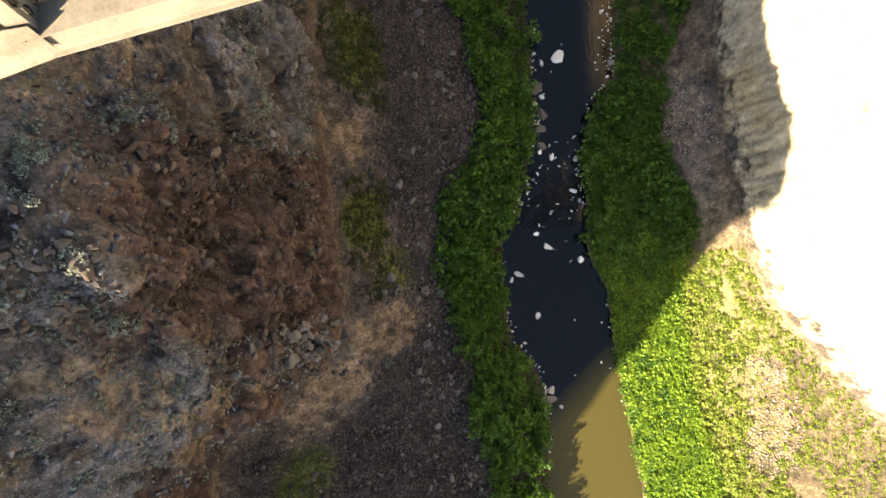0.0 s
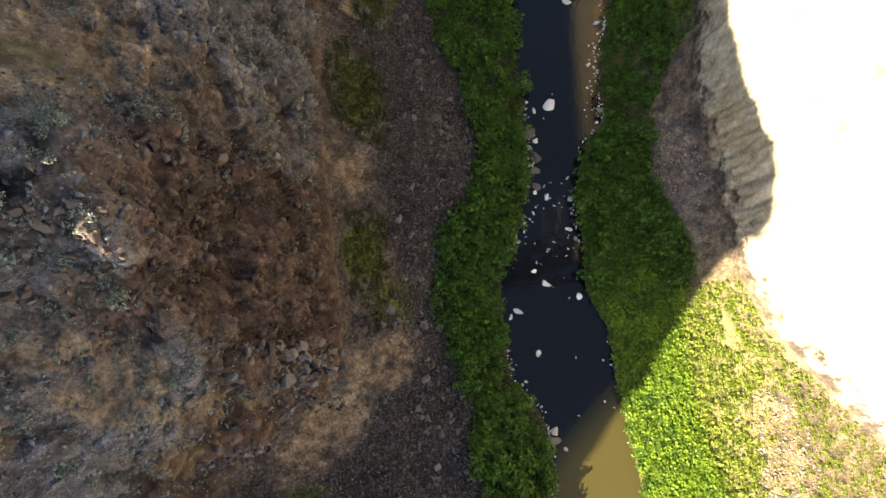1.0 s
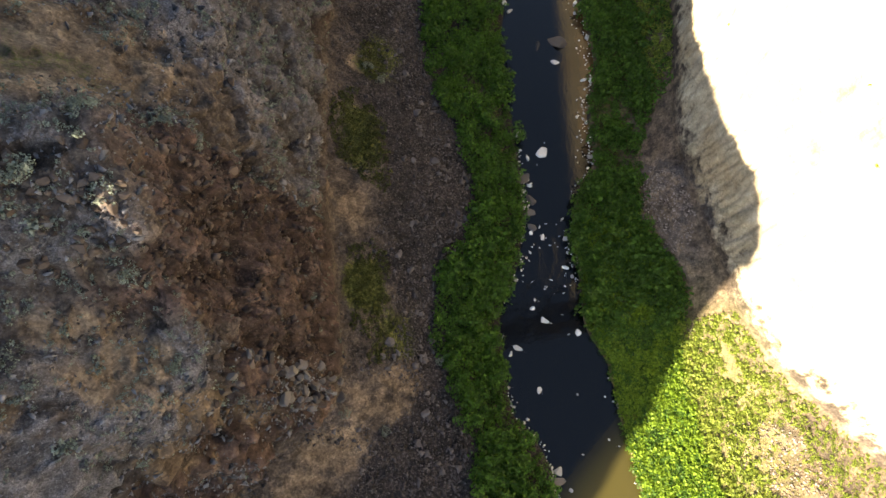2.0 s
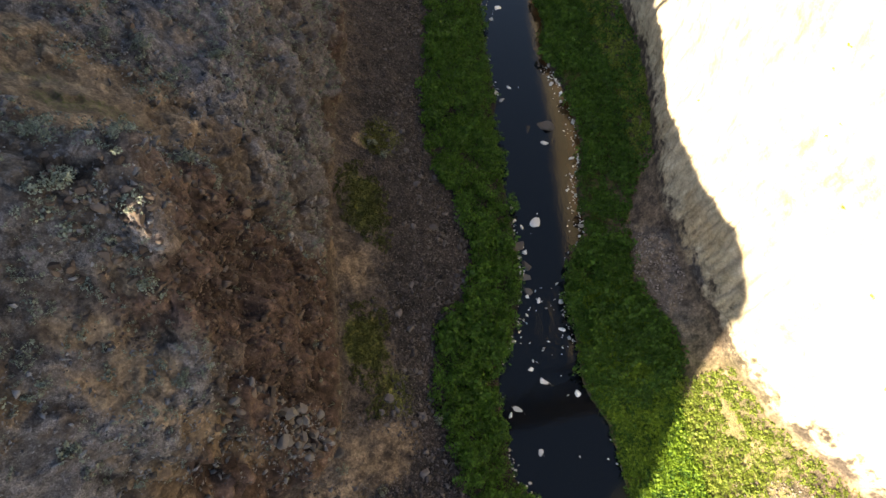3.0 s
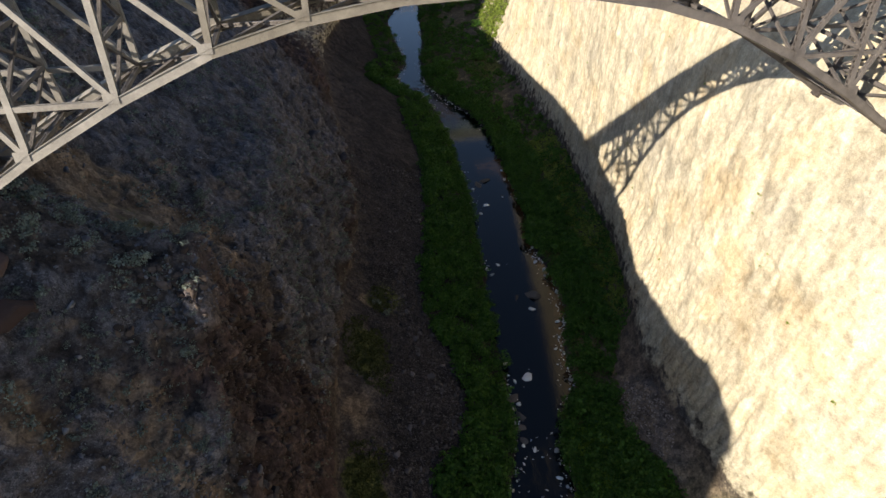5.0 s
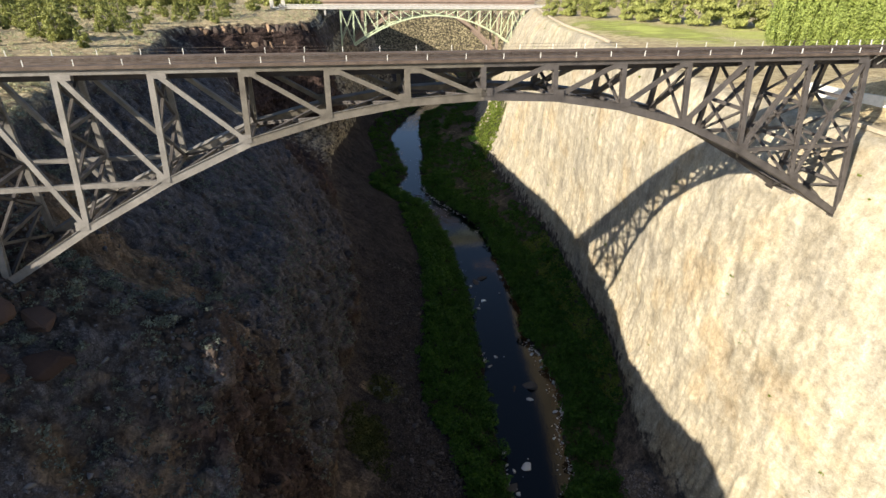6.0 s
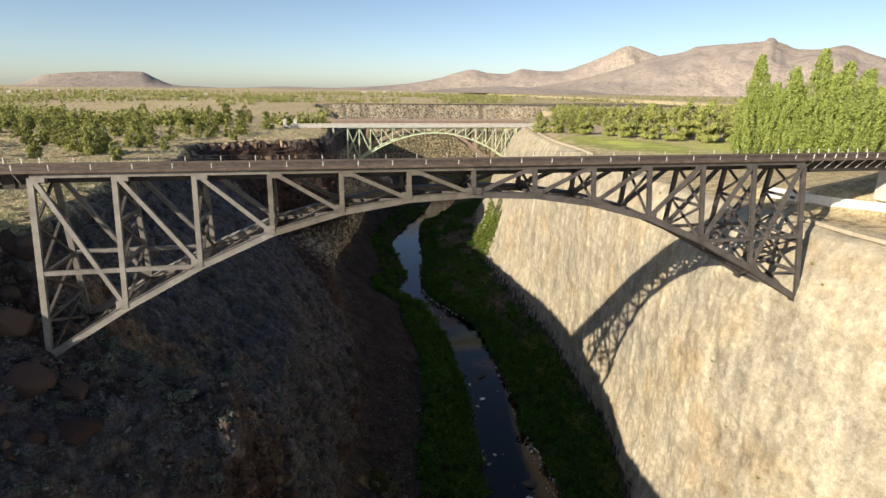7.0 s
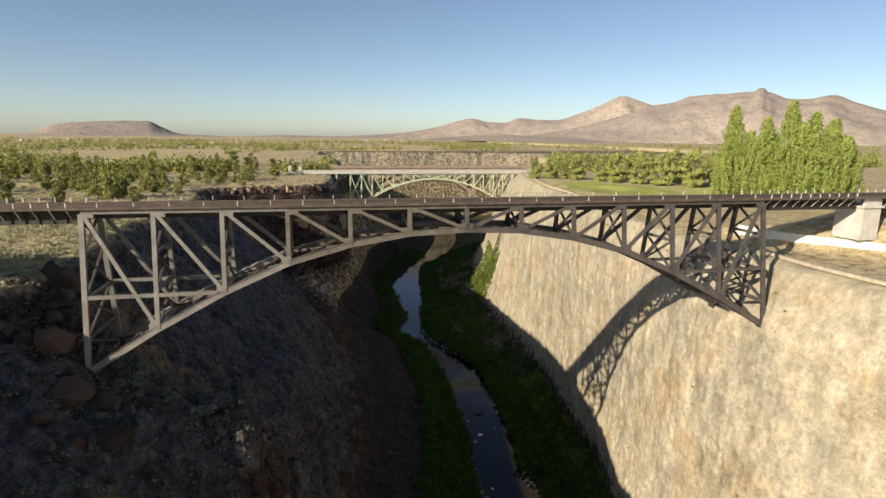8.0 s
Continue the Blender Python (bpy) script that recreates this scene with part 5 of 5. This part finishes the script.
def tree(name, label, category, group, height, lumps, n, leaf, leaf_mat, seed, radius, reach, limbs=6, crown=None):
    e = thing(name, label, category, group)
    part("trunk", trunk_mesh(height * 0.8, radius, limbs, seed, reach), BARK, e)
    v, f = crown or puff(n, lumps, seed, leaf)
    me = bpy.data.meshes.new("crown")
    me.from_pydata(v.tolist(), [], f.tolist())
    me.materials.append(leaf_mat)
    new("crown", me).parent = e
    return e


def juniper_lumps(seed, h, w, round_=False):
    r = random.Random(seed)
    out = []
    for k in range(46):
        t = r.random() ** 1.15 * 0.95
        prof = (math.sin(math.pi * (t * 0.74 + 0.22)) if round_ else (1 - t) ** 0.75 + 0.07) * w
        a = r.uniform(0, 6.28)
        rad = r.uniform(0.5, 0.95) * w * 0.38 * (1.1 - 0.55 * t)
        q = prof * r.uniform(0.45, 0.8)
        out.append((math.cos(a) * q, math.sin(a) * q, max(t * h, rad * 0.7), rad))
    return out


def poplar_crown(n, h, w, seed, size):
    """A tall crown of upright sprays round a stem, uneven, with gaps."""
    r = np.random.default_rng(seed)
    m = int(60 + h * 11)
    t = r.random(m) ** 0.9 * 0.95
    prof = w * np.sin(np.pi * np.clip(t * 0.86 + 0.13, 0, 1)) ** 0.7 * (1.12 - 0.8 * t)
    a = r.random(m) * 2 * np.pi
    rad = prof * r.uniform(0.25, 1.0, m)
    lean = r.uniform(0.1, 0.3, m)
    k = r.integers(0, m, n)
    s = r.random(n)
    long = (1.4 + 2.6 * (1 - t[k])) * (h / 28)
    girth = (0.18 + 0.36 * np.sin(np.pi * np.clip(s * 0.85 + 0.15, 0, 1))) * (w / 4.4)
    d = r.normal(0, 1, (n, 3))
    d /= np.linalg.norm(d, axis=1, keepdims=True)
    c = np.stack([np.cos(a[k]) * (rad[k] + lean[k] * s * long), np.sin(a[k]) * (rad[k] + lean[k] * s * long), t[k] * h + s * long], 1)
    c = c + d * (girth * r.uniform(0.4, 1.05, n))[:, None]
    c[:, 2] = np.clip(c[:, 2], 0.8, None)
    out = d + np.stack([np.cos(a[k]), np.sin(a[k]), 0 * s], 1) * 0.6
    return leaves(c, out, size, seed + 1)


juniper_label = "green juniper tree on the dry plateau"
protos = []
for j in range(5):
    h = (7.5, 9.0, 6.0, 10.5, 8.0)[j]
    protos.append(tree("juniper_tree", juniper_label, "tree", "junipers on the plateau", h, juniper_lumps(j, h, h * 0.38, j % 2 == 0), 2300, 0.28, JUNIPER, 30 + j, h * 0.03, h * 0.2))
spots = []
spots += [(-108, 98), (-118, 110), (-103, 120), (-96, 133), (-124, 122), (-90, 128)]
while len(spots) < 250:
    left = len(spots) % 13 < 9
    if left:
        y = float(rng.uniform(110, 420))
        a = radians(rng.uniform(-30, -3.5))
        x = -21 + (y + 81) * math.tan(a)
        if x > float(rim_l(y)) - 6 or rng.random() < (0.8 if y < 150 else 0.2):
            continue
    else:
        y = float(rng.uniform(170, 420))
        x = float(rim_r(y)) + float(rng.uniform(12, 150))
        if abs(x - 103) < 22 and y < 190:
            continue
    spots.append((x, y))
for j, (x, y) in enumerate(spots):
    s = float(rng.uniform(0.65, 1.3))
    m = pose(x, y, ground_z(x, y) - 0.1, 0, 0, float(rng.uniform(0, 360)))
    if j < 5:
        protos[j].matrix_basis = m
    else:
        c = copy_thing(protos[j % 5], m)
        c.scale = (s, s, s * float(rng.uniform(0.9, 1.15)))
# large round trees beyond the lawn
bigs = []
for j, (x, y, h) in enumerate([(132, 150, 16), (121, 172, 15), (139, 138, 17), (112, 196, 14), (126, 160, 13), (148, 150, 17), (104, 214, 12), (156, 140, 18), (118, 182, 12), (146, 128, 14), (98, 222, 11), (163, 128, 17), (135, 175, 16), (150, 168, 17), (170, 150, 18)]):
    bigs.append((x, y, h))
wide = tree("spreading_tree", "broad green tree beside the lawn", "tree", "trees beside the lawn", 15, juniper_lumps(77, 15, 5.8, True), 7000, 0.33, LAWN_TREE, 77, 0.4, 3.0, 9)
for j, (x, y, h) in enumerate(bigs):
    m = pose(x, y, ground_z(x, y) - 0.1, 0, 0, float(rng.uniform(0, 360)))
    if j == 0:
        wide.matrix_basis = m
    else:
        c = copy_thing(wide, m)
        c.scale = (h / 15,) * 3
# the row of poplars behind the bridge's end
for j, (x, y, h, w) in enumerate([(105.3, 74, 30.5, 5.0), (109, 71, 23, 5.2), (111.8, 68, 27, 5.4), (116.4, 64, 31.5, 5.4), (118.5, 62, 25, 5.2), (120.8, 60, 28, 6.2), (124, 56.5, 26, 6.6), (126.5, 54, 21.5, 5.4), (107, 76, 21, 5.0), (114, 68, 22, 5.4)]):
    t = tree("poplar_tree", "tall narrow bright green poplar near the railway" if w < 5 else "broad green poplar with a rounded crown near the railway", "tree", "row of poplars", h, [], 0, 0.3, POPLAR, 200 + j, 0.35, w * 0.5, 12, poplar_crown(19000, h, w * 1.2, 200 + j, 0.2))
    t.location = (x, y, ground_z(x, y) - 0.2)
# woods farther off
FAR_TREES = [puff(34, juniper_lumps(300 + j, 8, 2.7, True), 300 + j, 0.75) for j in range(5)]
o = []
while len(o) < 5200:
    y = float(320 + rng.random() ** 2.3 * 1500)
    a = radians(rng.uniform(-30, 50))
    x = -21 + (y + 81) * math.tan(a)
    edge_l, edge_r = float(rim_l(min(y, 859))), float(rim_r(min(y, 859)))
    if (edge_l - 5 < x < edge_r + 6) or fbm(np.array([[x * 0.008, y * 0.008, 0]]), 3, 95)[0] < -0.07:
        continue
    o.append((x, y, ground_z(x, y) - 0.2))
o = np.array(o)
swarm("far_woods", FAR_TREES, o, rng.uniform(0.6, 1.3, (len(o), 1)), JUNIPER, "distant juniper woodland on the plain", "woods")

# ---- hills on the horizon ----
EYE = Vector((-21, -81, 105.6))
def make_hill():
    m, n, l, p = mat("hazy_dry_hillside")
    a, b, c = nz(m, 0.0022, 5, 0.6), nz(m, 0.016, 4, 0.65), nz(m, 0.06, 3, 0.6)
    # dry tan ground, greyed and softened to hold the distant haze in its colour
    tan = ramp(m, mth(m, 'ADD', mth(m, 'MULTIPLY', a, 0.55), mth(m, 'MULTIPLY', b, 0.45)), [(0.36, (0.265, 0.225, 0.205)), (0.5, (0.35, 0.292, 0.25)), (0.64, (0.45, 0.372, 0.295))])
    l.new(mixc(m, ramp(m, mth(m, 'ADD', mth(m, 'MULTIPLY', c, 0.7), mth(m, 'MULTIPLY', a, 0.3)), [(0.5, (0, 0, 0)), (0.56, (0.55, 0.55, 0.55))]), tan, (0.2, 0.182, 0.15)), p.inputs["Base Color"])
    p.inputs["Roughness"].default_value = 1.0
    p.inputs["Specular IOR Level"].default_value = 0.1
    l.new(bump(m, b, 0.5, 20.0), p.inputs["Normal"])
    return m


HILL = make_hill()
RIMSTONE = simple("tan_rim_stone", (0.33, 0.27, 0.19), (0.5, 0.43, 0.32), 1.0, 0.95, 0, 0.4, 0.03)


def hill(name, label, dist, depth, profile, seed, rough=0.1, n=260, rows=26):
    """A ridge whose crest stands at given angles above the horizon, by bearing, at a distance."""
    f = curve(*profile)
    az = np.linspace(profile[0][0], profile[-1][0], n)
    crest = 105.6 + dist * np.tan(np.radians(f(az)))
    t = np.linspace(-1, 1, rows)
    A, T = np.meshgrid(az, t, indexing="ij")
    R = dist + T * depth
    X = EYE.x + R * np.sin(np.radians(A))
    Y = EYE.y + R * np.cos(np.radians(A))
    q = np.stack([X, Y, X * 0], -1).reshape(-1, 3)
    fold = fbm(q * 0.004, 5, seed, 0.55).reshape(X.shape)
    body = np.clip(1 - np.abs(T), 0, 1) ** 0.8
    H = (crest[:, None] - 84) * np.clip(body + rough * fold * 4 * (1 - body) * body * 4, 0, 1.02) + 82
    ob = grid_mesh(name, np.stack([X, Y, H], -1), HILL)
    return tagged(ob, label, "hill", kind="structure")


hill("mesa", "flat-topped dry mesa on the horizon", 4300, 420, [(-30, -0.9), (-27, -0.65), (-25.2, -0.5), (-23.3, 0.0), (-21.7, 0.66), (-19.5, 0.9), (-17.2, 1.03), (-14.9, 1.06), (-13.7, 0.5), (-12.4, -0.02), (-10.5, -0.18), (-8, -0.3), (-5, -0.6)], 1, 0.06)
hill("low_ridge", "long low wooded ridge on the horizon", 4450, 300, [(-16, -0.6), (-11, -0.12), (-8, -0.25), (-3, -0.05), (1, -0.12), (5, 0.05), (9, 0.4), (12, 1.0), (13.6, 1.5), (15.1, 1.84), (16.8, 1.5), (18.4, 1.42), (20, 1.9), (21.5, 1.75), (23.4, 1.7), (25.5, 2.3), (27.6, 3.2), (29.6, 4.0), (31.2, 3.5), (33, 2.9), (37, 2.2), (42, 1.5)], 2)
hill("front_hill", "dry speckled hill with a rocky top", 3900, 700, [(17, -0.5), (21, 0.2), (25, 0.9), (28, 1.7), (30.5, 2.5), (32.3, 3.1), (34, 3.35), (35.4, 3.95), (38.3, 4.12), (40.5, 4.22), (40.9, 4.5), (41.2, 4.48), (41.5, 4.2), (41.9, 4.05), (43.2, 3.55), (44.8, 3.6), (46.2, 3.85), (48, 3.1), (50, 2.4), (54, 1.6), (60, 1.0)], 3, 0.14, 320)
hill("foothill", "low tan foothill before the range", 3300, 300, [(5, -0.85), (9, -0.45), (12, -0.1), (15, 0.1), (18, 0.25), (22, 0.1), (26, -0.1), (30, -0.4), (34, -0.8)], 4)

# ---- pale green road bridge and the newer one behind it ----
GB_Y, GB_Z = 301.0, 80.6
road_bridge = thing("road_bridge", "pale green steel arch road bridge across the gorge", "bridge")
GX0, GN, GP = 6.5, 14, 7.1
for y in (GB_Y, GB_Y + 8.0):
    tops = [Vector((GX0 + GP * i, y, GB_Z - 0.9)) for i in range(GN + 1)]
    lows = [Vector((GX0 + GP * i, y, GB_Z - 4.0 - 17.0 * (abs(i - GN / 2) / (GN / 2)) ** 2)) for i in range(GN + 1)]
    for i in range(GN + 1):
        part("vertical_post", bar(tops[i], lows[i], 0.4, 0.45), GREEN_STEEL, road_bridge)
        if i < GN:
            part("top_chord", bar(tops[i], tops[i + 1], 0.5, 0.6), GREEN_STEEL, road_bridge)
            part("arch_rib", bar(lows[i], lows[i + 1], 0.6, 0.8), GREEN_STEEL, road_bridge)
            p, q = (tops[i], lows[i + 1]) if i < GN / 2 else (tops[i + 1], lows[i])
            part("diagonal", bar(p, q, 0.35, 0.4), GREEN_STEEL, road_bridge)
    for sx, x in ((-1, GX0 - 7.5), (1, GX0 + GP * GN + 7.5)):
        end = tops[0] if sx < 0 else tops[-1]
        t = Vector((x, y, GB_Z - 0.9))
        part("tower_post", bar(t, (x, y, GB_Z - 26), 0.5, 0.6), GREEN_STEEL, road_bridge)
        part("top_chord", bar(t, end, 0.5, 0.6), GREEN_STEEL, road_bridge)
        foot = lows[0] if sx < 0 else lows[-1]
        part("tower_brace", bar(t, foot, 0.3, 0.35), GREEN_STEEL, road_bridge)
        part("tower_brace", bar((x, y, GB_Z - 18), end, 0.3, 0.35), GREEN_STEEL, road_bridge)
part("deck_slab", bar((-36, GB_Y + 4, GB_Z), (136, GB_Y + 4, GB_Z), 10.5, 0.9), CONCRETE, road_bridge)
for y in (GB_Y - 1.2, GB_Y + 9.2):
    part("parapet", bar((-36, y, GB_Z + 1.35), (136, y, GB_Z + 1.35), 0.3, 0.35), CONCRETE, road_bridge)
    part("parapet_foot", bar((-36, y, GB_Z + 0.6), (136, y, GB_Z + 0.6), 0.35, 0.4), CONCRETE, road_bridge)
    bm = bmesh.new()
    for i in range(86):
        plank(bm, (-35.5 + 2 * i, y, GB_Z + 0.7), (-35.5 + 2 * i, y, GB_Z + 1.3), 0.25, 0.3)
    tagged(part("baluster", bm, CONCRETE, road_bridge), kind="stuff")
for x in (-10, -19, -28, 121, 129):
    for y in (GB_Y, GB_Y + 8):
        part("column", bar((x, y, GB_Z - 0.4), (x, y, GB_Z - 12), 1.0, 1.0), CONCRETE, road_bridge)
part("abutment", bar((-40, GB_Y + 4, GB_Z - 2.6), (-33, GB_Y + 4, GB_Z - 2.6), 11, 5.4), CONCRETE, road_bridge)
for x in (-33.5, -40):
    for y in (GB_Y - 1.4, GB_Y + 9.4):
        part("pylon", bar((x, y, GB_Z - 4), (x, y, GB_Z + 4.4), 1.5, 1.5), CONCRETE, road_bridge)

new_bridge = thing("concrete_bridge", "pinkish concrete arch road bridge behind the green one", "bridge")
NB_Y, NB_Z = 358.0, 81.6
part("deck_slab", bar((-23, NB_Y, NB_Z), (137, NB_Y, NB_Z), 24, 0.7), PINK_CONC, new_bridge)
part("girder", bar((-23, NB_Y - 11, NB_Z - 1.5), (137, NB_Y - 11, NB_Z - 1.5), 0.8, 2.2), PINK_CONC, new_bridge)
part("girder", bar((-23, NB_Y + 11, NB_Z - 1.5), (137, NB_Y + 11, NB_Z - 1.5), 0.8, 2.2), PINK_CONC, new_bridge)
part("barrier", bar((-23, NB_Y - 11.8, NB_Z + 0.8), (137, NB_Y - 11.8, NB_Z + 0.8), 0.3, 0.9), PINK_CONC, new_bridge)
for y in (NB_Y - 8, NB_Y + 8):
    rib = [Vector((2 + 110 * k / 16, y, NB_Z - 4.2 - 30 * ((k - 8) / 8) ** 2)) for k in range(17)]
    for a, b in zip(rib[:-1], rib[1:]):
        part("arch_rib", bar(a, b, 3.0, 2.0), PINK_CONC, new_bridge)
    for k in (0, 2, 4, 12, 14, 16):
        part("column", bar(rib[k], (rib[k].x, y, NB_Z - 2), 1.6, 1.6), PINK_CONC, new_bridge)

# ---- approaches of the railway bridge ----
approach = thing("approach_span", "dark steel plate-girder approach span on the rim", "bridge span", "approach spans")
def girder_span(e, x0, x1):
    for y in (1.0, 4.8):
        bm = bar((x0, y, TOPZ - 0.77), (x1, y, TOPZ - 0.77), 0.05, 1.8)
        for z in (-1.67, 0.12):
            plank(bm, (x0, y, TOPZ + z), (x1, y, TOPZ + z), 0.5, 0.06)
        n = int((x1 - x0) / 1.6)
        for i in range(n + 1):
            x = x0 + (x1 - x0) * i / n
            plank(bm, (x, y, TOPZ - 1.64), (x, y, TOPZ + 0.09), 0.4, 0.05)
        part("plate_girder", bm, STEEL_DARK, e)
    x = x0 + 0.6
    while x < x1:
        for y, d in ((1.0, -1), (4.8, 1)):
            bm = bar((x, y, TOPZ - 1.2), (x, y + d * 1.5, TOPZ + 0.2), 0.1, 0.1, (1, 0, 0))
            plank(bm, (x, y + d * 1.5, TOPZ + 0.15), (x, y + d * 1.6, TOPZ + 1.2), 0.1, 0.1, (1, 0, 0))
            part("walkway_bracket", bm, WHITE, e, "white painted bracket post")
        x += 1.95
girder_span(approach, 52.3, 71.8)
a2 = thing("approach_span", "dark steel plate-girder approach span on the rim", "bridge span", "approach spans")
girder_span(a2, 78.0, 100.0)
a3 = thing("approach_span", "dark steel plate-girder approach span on the rim", "bridge span", "approach spans")
girder_span(a3, -71.5, -52.3)
a4 = thing("approach_span", "dark steel plate-girder approach span on the rim", "bridge span", "approach spans")
girder_span(a4, -94.0, -77.0)


def pier(x0, x1, z0, label):
    e = thing("bridge_pier", label, "pier", "bridge piers")
    bm = bar((x0, 2.9, (z0 + TOPZ - 1.5) / 2), (x1, 2.9, (z0 + TOPZ - 1.5) / 2), 5.6, TOPZ - 1.5 - z0)
    bmesh.ops.bevel(bm, geom=bm.edges, offset=0.12, segments=2, affect='EDGES')
    part("shaft", bm, CONCRETE, e)
    bm = bar((x0 - 0.3, 2.9, TOPZ - 1.35), (x1 + 0.3, 2.9, TOPZ - 1.35), 6.2, 0.4)
    part("cap", bm, CONCRETE, e)
    bm = bar((x0 + 0.2, 0.35, TOPZ - 0.4), (x1 - 0.2, 0.35, TOPZ - 0.4), 0.5, 1.7)
    part("curtain_wall", bm, CONCRETE, e)
    return e
pier(73.0, 77.0, 88.0, "weathered concrete pier on the rim under the railway")
pier(-76.8, -71.7, 82.0, "weathered concrete pier on the dry rim under the railway")
for sx in (-1, 1):
    for far in (False, True):
        f = bn(0 if sx < 0 else 12, far)
        p = thing("bridge_footing", "concrete footing of the arch set in the cliff", "footing", "arch footings")
        bm = bar((f.x + sx * 0.3, f.y, f.z - 1.9), (f.x + sx * 3.6, f.y, f.z - 0.6), 2.0, 1.7)
        bmesh.ops.bevel(bm, geom=bm.edges, offset=0.1, segments=1, affect='EDGES')
        part("block", bm, RIMSTONE, p)

# white retaining wall and low parapets on the right rim
def along(f, dx, y0, y1, step, z, h, w, name, material, parent, label=""):
    ys = np.arange(y0, y1, step)
    for a, b in zip(ys[:-1], ys[1:]):
        za, zb = z(a), z(b)
        part(name, bar((float(f(a)) + dx, a, za + h / 2), (float(f(b)) + dx, b, zb + h / 2 + 0.002), w, h, (1, 0, 0)), material, parent, label)
wall = thing("retaining_wall", "white concrete retaining wall below the railway fill", "wall")
along(wall_r, 0.0, -14, 26, 4.0, lambda y: 85.0, 2.7, 0.5, "wall_panel", WHITE, wall)
low = thing("stone_parapet", "low pale stone parapet along the canyon rim", "wall")
along(rim_r, 2.2, -46, 6, 3.0, lambda y: 84.75, 0.6, 0.5, "parapet_block", RIMSTONE, low)
low2 = thing("stone_parapet", "low pale stone parapet along the lawn's canyon edge", "wall")
along(rim_r, 3.0, 110, 296, 6.0, lambda y: ground_z(float(rim_r(y)) + 3.5, y) - 0.1, 0.9, 0.6, "parapet_block", RIMSTONE, low2)

# farm buildings far off on the plain
for j, (a, d, w) in enumerate([(-24.2, 1500, 16), (-22.5, 1700, 24), (-20.8, 1750, 14), (-17.5, 1650, 12), (-11.4, 900, 14), (-9.6, 1350, 12), (4.6, 2200, 26), (6.6, 2300, 20), (8.2, 2250, 14)]):
    x, y = EYE.x + d * math.sin(radians(a)), EYE.y + d * math.cos(radians(a))
    z = ground_z(x, y)
    h = thing("farm_building", "pale farm building with a pitched roof on the plain", "building", "farm buildings", (x, y, z))
    w *= 0.7
    part("wall", bar((-w / 2, 0, 1.4), (w / 2, 0, 1.4), 8, 3.4), CONCRETE, h)
    bm = bmesh.new()
    v = [bm.verts.new(c) for c in ((-w / 2 - .5, -4.6, 3.1), (w / 2 + .5, -4.6, 3.1), (w / 2 + .5, 4.6, 3.1), (-w / 2 - .5, 4.6, 3.1), (-w / 2 - .5, 0, 5), (w / 2 + .5, 0, 5))]
    for f in ((0, 1, 5, 4), (2, 3, 4, 5), (0, 4, 3), (1, 2, 5), (0, 3, 2, 1)):
        bm.faces.new([v[i] for i in f])
    part("roof", bm, CONCRETE if j != 4 else STEEL_DARK, h)
